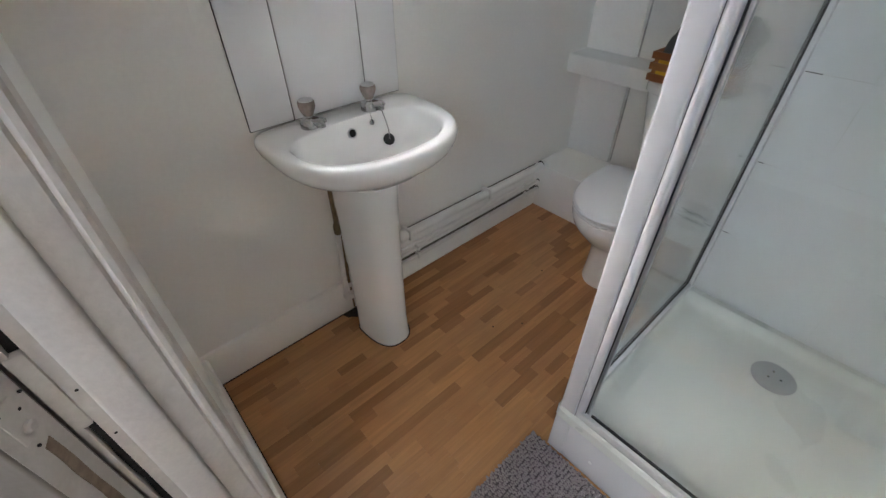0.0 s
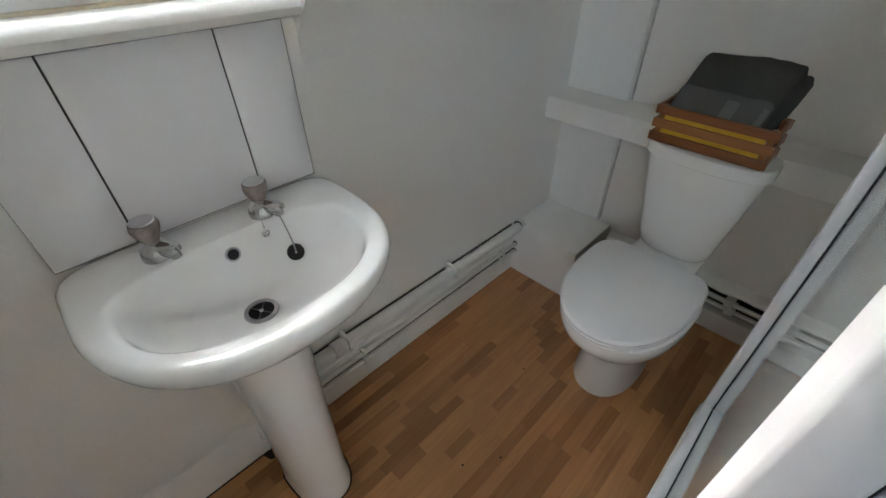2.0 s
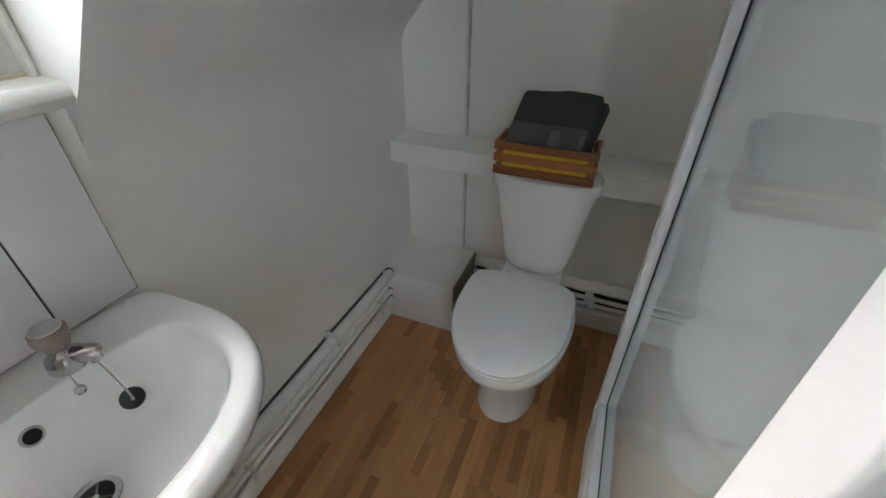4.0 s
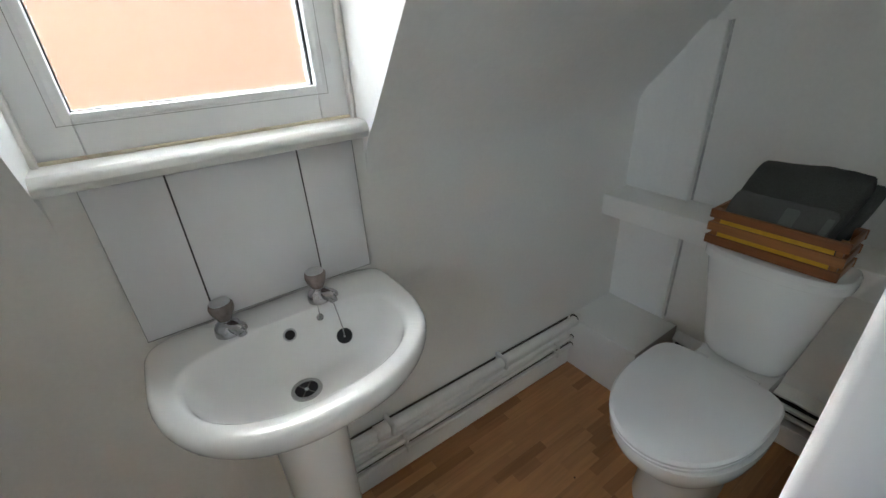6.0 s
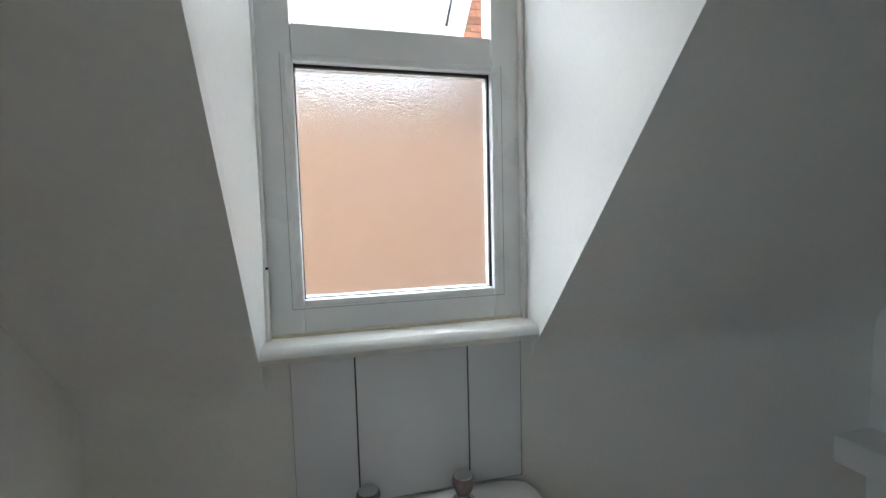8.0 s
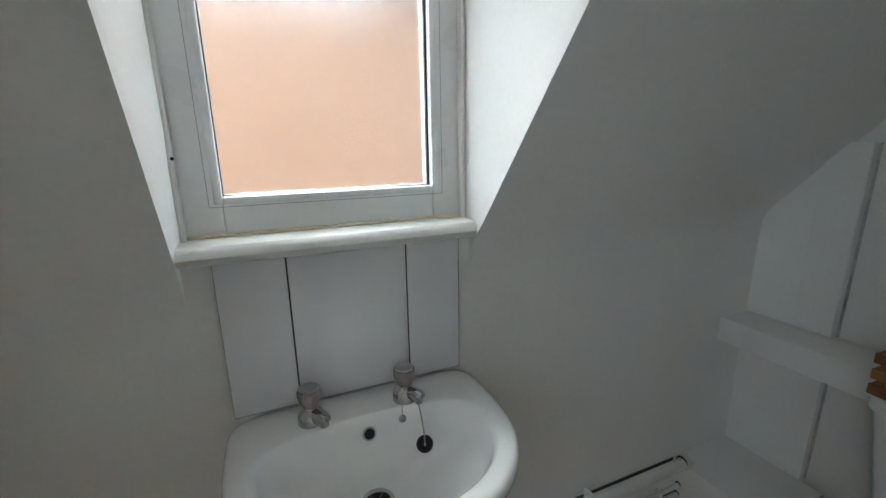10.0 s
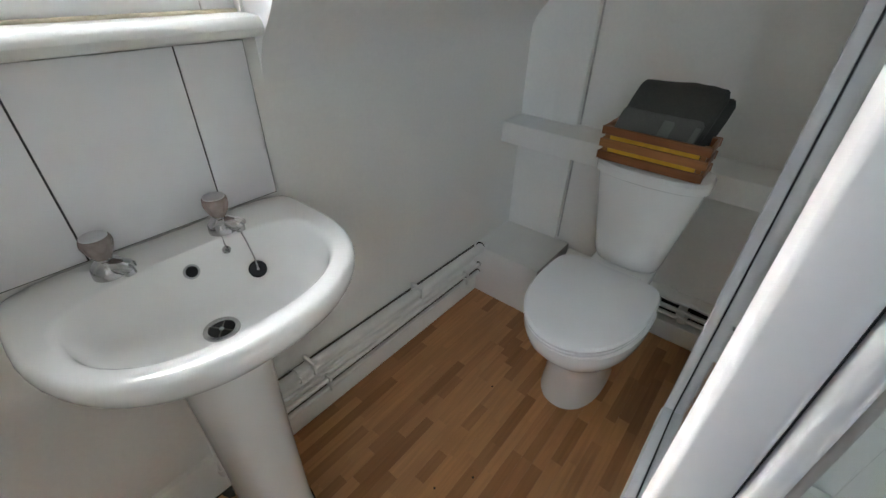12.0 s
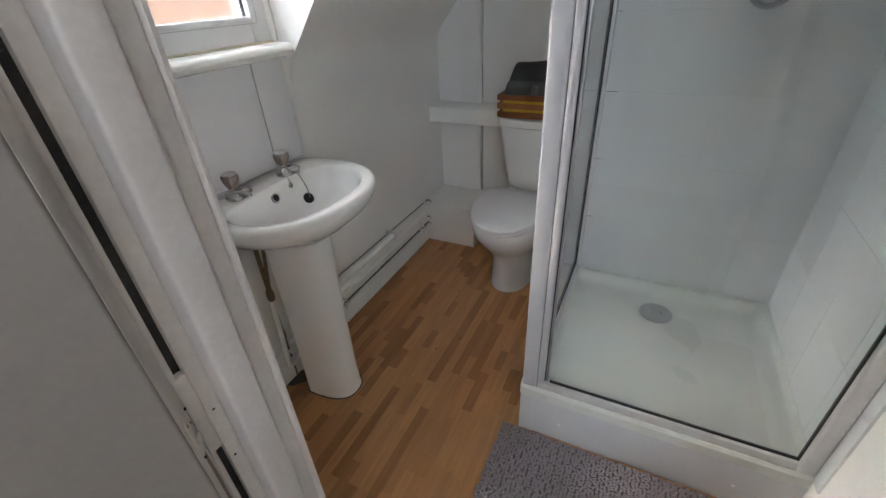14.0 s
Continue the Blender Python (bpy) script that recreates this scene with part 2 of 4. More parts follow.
def box(x0, x1, y0, y1, z0, z1, bevel=0.0, seg=2, bm=None):
    one = bmesh.new()
    bmesh.ops.create_cube(one, size=1.0)
    sx, sy, sz = abs(x1 - x0), abs(y1 - y0), abs(z1 - z0)
    bmesh.ops.scale(one, vec=(sx, sy, sz), verts=one.verts)
    bmesh.ops.translate(one, vec=((x0 + x1) / 2, (y0 + y1) / 2, (z0 + z1) / 2), verts=one.verts)
    if bevel:
        bmesh.ops.bevel(one, geom=one.edges[:], offset=min(bevel, 0.45 * min(sx, sy, sz)), segments=seg, profile=0.5, affect="EDGES")
    return join(bm, one)


def join(bm, one):
    if bm is None:
        return one
    me = bpy.data.meshes.new("temp")
    one.to_mesh(me)
    one.free()
    bm.from_mesh(me)
    bpy.data.meshes.remove(me)
    return bm


def loft(rings, cap0=True, cap1=True, closed=True, bm=None):
    one = bmesh.new()
    rows = [[one.verts.new(p) for p in r] for r in rings]
    n = len(rows[0])
    for a, b in zip(rows, rows[1:]):
        for i in range(n if closed else n - 1):
            j = (i + 1) % n
            one.faces.new((a[i], a[j], b[j], b[i]))
    if cap0:
        one.faces.new(rows[0][::-1])
    if cap1:
        one.faces.new(rows[-1])
    return join(bm, one)


def prism(poly, axis, a, b, bevel=0.0, bm=None):
    """A polygon in the two other axes, drawn out along axis from a to b."""
    def at(p, v):
        p = list(p)
        p.insert(axis, v)
        return p
    one = loft([[at(p, a) for p in poly], [at(p, b) for p in poly]])
    if bevel:
        bmesh.ops.bevel(one, geom=one.edges[:], offset=bevel, segments=2, profile=0.5, affect="EDGES")
    return join(bm, one)


def tube(points, r, seg=12, bm=None, caps=True):
    """A round bar along points; r may be one number or one a point."""
    pts = [Vector(p) for p in points]
    rs = r if isinstance(r, (list, tuple)) else [r] * len(pts)
    rings, side = [], None
    for i, p in enumerate(pts):
        d = (pts[min(i + 1, len(pts) - 1)] - pts[max(i - 1, 0)]).normalized()
        if side is None:
            side = d.orthogonal().normalized()
        side = (side - d * side.dot(d)).normalized()
        up = d.cross(side)
        rings.append([p + (side * math.cos(2 * math.pi * k / seg) + up * math.sin(2 * math.pi * k / seg)) * rs[i] for k in range(seg)])
    return loft(rings, caps, caps, bm=bm)


def arc(points, radius=0.03, steps=5):
    """Rounds the corners of a polyline."""
    pts = [Vector(p) for p in points]
    out = [pts[0]]
    for a, b, c in zip(pts, pts[1:], pts[2:]):
        r = min(radius, 0.45 * (a - b).length, 0.45 * (c - b).length)
        p, q = b + (a - b).normalized() * r, b + (c - b).normalized() * r
        for k in range(steps + 1):
            t = k / steps
            out.append(p * (1 - t) ** 2 + b * 2 * t * (1 - t) + q * t * t)
    return out + [pts[-1]]


def disc(centre, normal, r, h, seg=24, bevel=0.0, bm=None):
    """A short round plug, its base at centre."""
    c, d = Vector(centre), Vector(normal).normalized()
    rows = [(0, r), (h - bevel, r), (h, r - bevel)] if bevel else [(0, r), (h, r)]
    return tube([c + d * z for z, _ in rows], [k for _, k in rows], seg, bm) if len({z for z, _ in rows}) > 1 else bm


def lathe(centre, rows, seg=32, bm=None, cap0=True, cap1=True):
    """Rows of radius and height turned round a vertical axis."""
    x, y, z = centre
    return loft([[(x + r * math.cos(2 * math.pi * k / seg), y + r * math.sin(2 * math.pi * k / seg), z + h) for k in range(seg)] for r, h in rows], cap0, cap1, bm=bm)


def power(v, n):
    return math.copysign(abs(v) ** (2 / n), v)


def oval(cx, cy, z, a0, a1, b, n0=2.0, n1=2.0, seg=56, axis=1):
    """A ring whose two halves along axis reach a0 (towards minus) and a1 (towards plus), b wide to either side."""
    out = []
    for k in range(seg):
        t = 2 * math.pi * k / seg
        c, s = math.cos(t), math.sin(t)
        n = n1 if c > 0 else n0
        u, v = power(c, n) * (a1 if c > 0 else a0), power(s, n) * b
        out.append((cx + v, cy + u, z) if axis == 1 else (cx + u, cy + v, z))
    return out


# ---------------------------------------------------------------- the shell of the room
EAST, SOUTH, CREASE, RISE, TOP = 2.03, -1.655, 1.095, 1.205, 2.32
WIN_L, WIN_R, HEAD = 0.322, 0.900, 2.14
DOOR_N, DOOR_S, DOOR_TOP = -0.73, -1.47, 1.99


def slope_y(z):
    return -(z - CREASE) / RISE


floor = solid("floor", box(-0.02, EAST + 0.1, SOUTH - 0.1, 0.1, -0.12, -0.0015), OAK, "oak-effect strip floor with fine seams", "floor", "structure")
solid("wall_north", box(-0.12, EAST + 0.12, 0.0, 0.16, -0.1, CREASE + 0.06), PAINT, "low white painted wall under the roof slope", "wall", "structure")
solid("wall_dormer", box(WIN_L, WIN_R, 0.0, 0.16, CREASE + 0.06, 1.15), PAINT, "white wall below the dormer window", "wall", "structure")
solid("wall_east", box(EAST, EAST + 0.12, -1.1, 0.0, -0.1, TOP), PAINT, "white wall behind the toilet", "wall", "structure")
solid("wall_alcove", box(1.53, EAST, -1.1, -0.985, -0.1, TOP), PAINT, "white side wall of the toilet alcove", "wall", "structure")
solid("wall_shower", box(1.437, 1.53, SOUTH - 0.1, -0.925, -0.1, TOP), GROUT, "partition wall behind the shower", "wall", "structure")
solid("wall_south", box(-0.12, 1.437, SOUTH - 0.1, SOUTH, -0.1, TOP), PAINT, "white wall beside the shower", "wall", "structure")
bm = box(-0.12, 0.0, DOOR_N + 0.03, 0.0, -0.1, TOP)
box(-0.12, 0.0, SOUTH, DOOR_S - 0.03, -0.1, TOP, bm=bm)
box(-0.12, 0.0, DOOR_S - 0.03, DOOR_N + 0.03, DOOR_TOP + 0.03, TOP, bm=bm)
solid("wall_west", bm, PAINT, "white wall with the doorway", "wall", "structure")

# sloping ceiling with the dormer cut through it, its foot eased into the wall
foot = [(0.0, CREASE - 0.05), (-0.002, CREASE - 0.02), (-0.010, CREASE + 0.006), (-0.026, CREASE + 0.036), (slope_y(CREASE + 0.07), CREASE + 0.07)]
line = foot + [(slope_y(z), z) for z in (1.3, 1.6, 1.9, HEAD)]


def slope_piece(x0, x1, pts, bm=None):
    return prism(pts + [(y + 0.02, z + 0.012) for y, z in reversed(pts)], 0, x0, x1, bm=bm)


def reveal_x(z):
    """The west edge of the dormer leans inwards as it rises."""
    return 0.318 + max(0.0, z - 1.13) * 0.058


rim_line = line + [(y + 0.02, z + 0.012) for y, z in reversed(line)]
bm = loft([[(-0.12, y, z) for y, z in rim_line], [(reveal_x(z), y, z) for y, z in rim_line]])
slope_piece(WIN_R, EAST + 0.12, line, bm)
slope_piece(-0.12, EAST + 0.12, [(slope_y(HEAD), HEAD), (slope_y(TOP), TOP)], bm)
box(-0.12, EAST + 0.12, SOUTH - 0.1, slope_y(TOP) + 0.02, TOP, TOP + 0.1, bm=bm)
box(WIN_L - 0.05, WIN_R + 0.05, slope_y(HEAD), 0.12, HEAD, HEAD + 0.05, bm=bm)
solid("ceiling", bm, SLOPE, "white plastered roof slope and flat ceiling", "ceiling", "structure")
# cheeks of the dormer
levels = (1.13, 1.3, 1.6, 1.9, HEAD)
poly = [(0.13, 1.09), (0.0, 1.09)] + [(slope_y(z) + 0.0297, z) for z in levels] + [(0.13, HEAD)]
solid("wall_dormer_east", prism(poly, 0, WIN_R, WIN_R + 0.06), PAINT, "white plastered side of the dormer", "wall", "structure")
bm = loft([[(WIN_L, 0.13, z), (reveal_x(z), slope_y(z) + 0.0297, z), (reveal_x(z) - 0.06, slope_y(z) + 0.0297, z), (WIN_L - 0.06, 0.13, z)] for z in levels])
solid("wall_dormer_west", bm, PAINT, "white plastered side of the dormer", "wall", "structure")
for name, x in (("trim_west", WIN_L + 0.001), ("trim_east", WIN_R - 0.011)):
    solid(name, box(x, x + 0.010, 0.014, 0.036, 1.17, HEAD, 0.004), GLOSS, "white bead between window and dormer", "trim", "structure")

# hall behind the door; its wall opening is made up for the fill light
solid("hall_floor", box(-1.5, -0.02, -2.4, 0.3, -0.12, 0.0), CARPET, "brown hall carpet", "floor", "structure")
bm = box(-1.6, -1.5, -2.5, -2.22, -0.1, TOP)
box(-1.6, -1.5, -1.58, 0.4, -0.1, TOP, bm=bm)
box(-1.6, -1.5, -2.22, -1.58, -0.1, 1.62, bm=bm)
box(-1.6, -1.5, -2.22, -1.58, 2.18, TOP, bm=bm)
box(-1.5, -0.12, 0.3, 0.4, -0.1, TOP, bm=bm)
box(-1.5, -0.12, -2.5, -2.4, -0.1, TOP, bm=bm)
box(-0.12, 0.0, -2.5, SOUTH - 0.1, -0.1, TOP, bm=bm)
box(-0.12, 0.0, 0.16, 0.4, -0.1, TOP, bm=bm)
solid("wall_hall", bm, HALL, "plain hall walls", "wall", "structure")
solid("hall_ceiling", box(-1.6, 0.0, -2.5, 0.4, TOP, TOP + 0.1), SLOPE, "white hall ceiling", "ceiling", "structure")

# boxing and ledge on the toilet wall
solid("pipe_boxing", prism([(0.0, 0.0), (-0.247, 0.0), (-0.247, 1.326), (-0.143, 1.326), (-0.143, 1.5), (0.0, 1.5)], 0, 2.004, EAST), PAINT, "white boarded pipe boxing in the corner", "boxing", "structure")
solid("boxing_board", box(1.998, 2.0045, -0.247, -0.142, 0.755, 1.33, 0.003), PAINT, "white board on the boxing", "boxing", "structure")
# grey strip paints the shade at the step of the boxing
solid("boxing_seam", box(2.026, EAST + 0.001, -0.2535, -0.2465, 0.24, 1.328), EDGESHADE, "grey strip for the shade along the boxing edge", "seam", "structure")
solid("ledge", box(1.86, EAST, -0.985, 0.0, 0.672, 0.755, 0.006), GLOSS, "white painted ledge along the wall", "ledge", "structure")
bm = box(1.722, 2.003, -0.313, 0.0, 0.0, 0.242, 0.004)
solid("low_boxing", bm, GLOSS, "low white painted box over the pipes", "boxing", "structure")
# end face coloured darker than the rest of the low boxing
solid("boxing_end", box(1.7245, 2.0025, -0.3155, -0.3125, 0.001, 0.239), BOARD, "darker grey-brown end face of the low boxing", "boxing", "structure")

# skirting
sk = [(0.0, 0.0), (-0.02, 0.0), (-0.02, 0.135), (-0.012, 0.15), (0.0, 0.152)]
solid("baseboard_north", prism(sk, 0, 0.0, 1.722), GLOSS, "white painted skirting board", "skirting", "structure")
solid("baseboard_west", prism([(-y, z) for y, z in sk], 1, DOOR_N + 0.05, -0.02), GLOSS, "white painted skirting board", "skirting", "structure")

# ---------------------------------------------------------------- door frame
door_frame = thing("door_frame", (-0.06, DOOR_N, 0), "worn white painted door frame with a dark hinge gap", "door frame", kind="structure")
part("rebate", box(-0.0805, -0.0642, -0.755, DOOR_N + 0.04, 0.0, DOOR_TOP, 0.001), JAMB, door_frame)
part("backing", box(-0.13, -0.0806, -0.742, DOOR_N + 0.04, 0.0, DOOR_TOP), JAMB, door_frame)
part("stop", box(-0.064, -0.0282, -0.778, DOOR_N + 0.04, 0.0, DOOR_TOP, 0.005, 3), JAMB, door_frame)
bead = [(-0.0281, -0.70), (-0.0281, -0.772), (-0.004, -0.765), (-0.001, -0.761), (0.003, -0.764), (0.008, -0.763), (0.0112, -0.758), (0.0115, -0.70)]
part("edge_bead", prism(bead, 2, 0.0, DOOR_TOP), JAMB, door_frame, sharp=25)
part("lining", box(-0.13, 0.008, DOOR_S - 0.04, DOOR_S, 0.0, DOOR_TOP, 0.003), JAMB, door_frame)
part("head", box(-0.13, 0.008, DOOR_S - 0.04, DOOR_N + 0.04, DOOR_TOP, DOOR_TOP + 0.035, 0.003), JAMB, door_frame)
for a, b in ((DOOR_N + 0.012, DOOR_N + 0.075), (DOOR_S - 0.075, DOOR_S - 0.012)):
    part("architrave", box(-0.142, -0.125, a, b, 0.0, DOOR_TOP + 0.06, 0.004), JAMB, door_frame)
# near-black strips paint in the shade of the gap between leaf and frame
for z0, z1 in ((0.993, 1.74), (0.24, 0.882)):
    edge = [(-0.0885 + 0.0009 * math.sin(z * 61) + 0.0008 * math.sin(z * 143), z) for z in np.linspace(z0, z1, 30)]
    part("hinge_gap", prism(edge + [(-0.0806, z1), (-0.0806, z0)], 1, -0.749, -0.7425), DARKFILL, door_frame, "near-black strip for the shade in the hinge gap")
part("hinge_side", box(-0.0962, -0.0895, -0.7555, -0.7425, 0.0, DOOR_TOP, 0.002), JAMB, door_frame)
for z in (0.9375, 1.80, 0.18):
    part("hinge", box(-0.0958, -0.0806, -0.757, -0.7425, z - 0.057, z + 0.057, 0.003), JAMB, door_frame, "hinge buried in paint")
for x, y, z in ((-0.0745, -0.755, 0.852), (-0.073, -0.755, 0.93)):
    part("screw_hole", disc((x, y + 0.001, z), (0, -1, 0), 0.0016, 0.0015, 8), DARKFILL, door_frame)

# the leaf swings back past square into the hall; local x runs along it, local y across its edge
LEAF = Matrix.Translation((-0.0965, -0.7575, 0.0)) @ Matrix.Rotation(math.atan2(0.514, -0.857), 4, "Z")
door_1 = thing("door_1", (-0.40, -0.60, 0.0), "plain painted door standing open into the hall", "door", kind="structure")


def leaf_part(name, bm, material, parent, label=""):
    bmesh.ops.transform(bm, matrix=LEAF, verts=bm.verts)
    return part(name, bm, material, parent, label)


leaf = leaf_part("leaf", box(0.0, 0.70, 0.0, 0.051, 0.008, DOOR_TOP - 0.006, 0.003, 3), DOORSHADE, door_1)
# edge kept paler than the leaf to stand for light from the bathroom
leaf_part("lipping", box(-0.0006, 0.0, 0.003, 0.0475, 0.010, DOOR_TOP - 0.008, 0.0005), JAMB, leaf, "door edge coloured paler for the light it catches")
bare = [(0.0215 + 0.006 + 0.0006 * math.sin(z * 90), z) for z in np.linspace(0.70, 0.908, 18)] + [(0.0215 - 0.0045 + 0.0005 * math.sin(z * 70), z) for z in np.linspace(0.912, 0.70, 18)]
leaf_part("bare_patch", prism(bare, 0, -0.0014, 0.002), RAWWOOD, leaf, "strip of bare wood")
leaf_part("old_keep", box(-0.002, 0.003, 0.014, 0.036, 0.926, 0.972, 0.0018), JAMB, leaf, "painted-over latch plate")
leaf_part("old_latch", tube([(0.002, 0.023, 0.938), (-0.005, 0.023, 0.938), (-0.0065, 0.023, 0.938)], [0.006, 0.006, 0.004], 12), JAMB, leaf)
for y, z in ((0.006, 0.965), (0.029, 0.917), (0.017, 0.956), (0.033, 0.968)):
    leaf_part("chip", disc((0.001, y, z), (-1, 0, 0), 0.0016, 0.0035, 7), DARKFILL, leaf, "chip through the paint")

# ---------------------------------------------------------------- window
window_1 = thing("window_1", (0.61, 0.06, 1.17), "white plastic window with a frosted lower pane and open top light", "window", kind="structure")
Y0, Y1 = 0.035, 0.10
part("frame", box(WIN_L, 0.398, Y0, Y1, 1.175, HEAD, 0.004), UPVC, window_1)
part("frame", box(0.826, WIN_R, Y0, Y1, 1.175, HEAD, 0.004), UPVC, window_1)
part("frame", box(0.398, 0.826, Y0, Y1, 1.175, 1.251, 0.004), UPVC, window_1)
part("transom", box(0.398, 0.826, Y0, Y1, 1.742, 1.816, 0.004), UPVC, window_1)
part("frame", box(0.398, 0.826, Y0, Y1, 2.08, HEAD, 0.004), UPVC, window_1)
pane = part("frosted_pane", box(0.39, 0.834, 0.062, 0.068, 1.243, 1.75), FROST, window_1, "frosted glass pane")
pane.visible_shadow = False
for s in ((0.398, 0.402, 1.251, 1.742), (0.820, 0.826, 1.251, 1.742), (0.402, 0.820, 1.251, 1.254), (0.402, 0.820, 1.735, 1.742)):
    part("seal", box(s[0], s[1], 0.050, 0.060, s[2], s[3]), SEAL, window_1)

# open top light, hinged at its head
TILT_OUT = Matrix.Translation((0, 0.062, 2.07)) @ Matrix.Rotation(radians(54), 4, "X")


def sash_part(name, bm, material, parent=window_1, label=""):
    bmesh.ops.transform(bm, matrix=TILT_OUT, verts=bm.verts)
    return part(name, bm, material, parent, label)


sash = sash_part("top_light", box(0.392, 0.444, 0.0, 0.045, -0.285, 0.0, 0.004), UPVC)
sash_part("stile", box(0.784, 0.836, 0.0, 0.045, -0.285, 0.0, 0.004), UPVC)
sash_part("rail", box(0.444, 0.784, 0.0, 0.045, -0.285, -0.235, 0.004), UPVC)
sash_part("rail", box(0.444, 0.784, 0.0, 0.045, -0.05, 0.0, 0.004), UPVC)
sash_part("seal", box(0.779, 0.784, -0.001, 0.012, -0.235, -0.05), SEAL)
pane2 = sash_part("top_pane", box(0.440, 0.788, 0.018, 0.024, -0.24, -0.045), FROST, label="frosted glass pane")
pane2.visible_shadow = False
sash_part("handle", box(0.600, 0.614, -0.022, 0.0, -0.262, -0.222, 0.005), UPVC, label="white window handle")

for x0, x1, z0, z1 in ((0.385, 0.4, 1.238, 1.755), (0.824, 0.839, 1.238, 1.755), (0.4, 0.824, 1.238, 1.2525), (0.4, 0.824, 1.7405, 1.755)):
    part("bead", box(x0, x1, Y0 - 0.004, Y0 + 0.02, z0, z1, 0.0035, 2), UPVC, window_1)
GROOVE = mat("groove_shade", (0.30, 0.30, 0.29), 0.8, grain=0.1)
for x0, x1, z0, z1 in ((0.3755, 0.3765, 1.2335, 1.757), (0.8485, 0.8495, 1.2335, 1.757), (0.3755, 0.8495, 1.2330, 1.2340)):
    part("groove", box(x0, x1, Y0 - 0.0004, Y0 + 0.002, z0, z1), GROOVE, window_1)
part("nail_hole", disc((0.333, 0.0145, 1.325), (0, -1, 0), 0.003, 0.002, 8), DIRTSHADE, window_1)
sill = prism([(0.05, 1.138), (-0.026, 1.138), (-0.036, 1.143), (-0.042, 1.154), (-0.039, 1.165), (-0.030, 1.173), (-0.01, 1.175), (0.05, 1.178)], 0, WIN_L - 0.003, WIN_R + 0.008)
SEALANT = mat("yellowed_sealant", (0.72, 0.66, 0.50), 0.5, grain=0.08, grain_scale=90, blotch=0.18, blotch_scale=16)
solid("trim_sealant", box(WIN_L + 0.002, WIN_R - 0.002, 0.026, 0.0345, 1.1755, 1.183, 0.003), SEALANT, "yellowed sealant along the foot of the window", "sealant", "structure")
solid("window_sill", sill, GLOSS, "white painted bullnosed window sill", "sill", "structure")

# ---------------------------------------------------------------- basin and pedestal
BX = 0.620
basin = thing("wash_basin", (BX, -0.2, 0.0), "white ceramic pedestal wash basin against the wall", "basin")


def outline(z, f, yc=-0.15):
    return oval(BX, yc, z, 0.264 * f, 0.146 * min(1.0, f), 0.268 * f, 2.3, 7.0)


def bowl_ring(z, f, yc, back=0.082, front=0.176, w=0.213, n=2.3):
    return oval(BX, yc, z, front * f, back * f, w * f, n, 2.8)


rings = [oval(BX - 0.02, -0.14, 0.665, 0.140, 0.08, 0.082, 2.4, 3), oval(BX - 0.01, -0.145, 0.688, 0.160, 0.12, 0.118, 2.3, 4), oval(BX, -0.15, 0.704, 0.192, 0.14, 0.168, 2.3, 5),
         outline(0.722, 0.79), outline(0.738, 0.885), outline(0.755, 0.945), outline(0.770, 0.977), outline(0.784, 0.993), outline(0.795, 0.997), outline(0.803, 0.988), outline(0.808, 0.972), outline(0.8105, 0.95),
         bowl_ring(0.8075, 1.06, -0.185), bowl_ring(0.802, 1.025, -0.185), bowl_ring(0.790, 0.995, -0.185), bowl_ring(0.762, 0.95, -0.185), bowl_ring(0.737, 0.87, -0.186), bowl_ring(0.7155, 0.73, -0.188), bowl_ring(0.698, 0.52, -0.19, 0.098), bowl_ring(0.684, 0.3, -0.19, 0.13), bowl_ring(0.6775, 0.17, -0.188, 0.16), bowl_ring(0.677, 0.08, -0.188, 0.16)]
part("bowl", loft(rings, False, True), CERAMIC, basin, sharp=60)
ped = [(0.0, 0.080, 0.157), (0.012, 0.078, 0.154), (0.10, 0.077, 0.150), (0.35, 0.078, 0.15), (0.52, 0.081, 0.152), (0.62, 0.084, 0.156), (0.672, 0.086, 0.158)]
part("pedestal", loft([oval(0.594, -0.135, z, d, 0.046, w, 2.6, 2.2) for z, w, d in ped]), CERAMIC, basin)

# ---------------------------------------------------------------- toilet
TY = -0.607
toilet = thing("toilet", (1.6, TY, 0.0), "white ceramic close-coupled toilet with the lid down", "toilet")


PY, LIDY = -0.605, -0.600


def pan(z, front, back, w, cx=1.56, n=2.2):
    return oval(cx, PY, z, front, back, w, n, 2.4, axis=0)


bm = loft([pan(0, .174, .24, .104), pan(.02, .171, .24, .102), pan(.14, .162, .235, .097), pan(.19, .176, .225, .105), pan(.24, .212, .20, .132, 1.55), pan(.29, .250, .18, .158, 1.54), pan(.335, .276, .175, .173, 1.53), pan(.375, .288, .175, .179, 1.525), pan(.395, .288, .175, .179, 1.525), pan(.400, .28, .165, .170, 1.525)])
loft([oval(1.74, TY, z, .12, .115, w, 4, 6, axis=0) for z, w in ((.22, .080), (.34, .100), (.392, .106), (.4005, .102))], bm=bm)
part("pan", bm, CERAMIC, toilet)


def seat_ring(z, f):
    return oval(1.505, LIDY, z, .278 * f, .160 * f, .177 * f, 2.1, 5.0, axis=0)


part("seat", loft([seat_ring(.401, .95), seat_ring(.403, .985), seat_ring(.411, .99), seat_ring(.4145, .97)]), SEAT, toilet)
part("lid", loft([seat_ring(.416, .965), seat_ring(.418, .995), seat_ring(.426, 1.0), seat_ring(.433, .97), seat_ring(.437, .82), seat_ring(.438, .3)]), SEAT, toilet)
for y in (-0.07, 0.07):
    part("hinge", tube([(1.682, LIDY + y - 0.018, 0.412), (1.682, LIDY + y + 0.018, 0.412)], 0.009), SEAT, toilet)


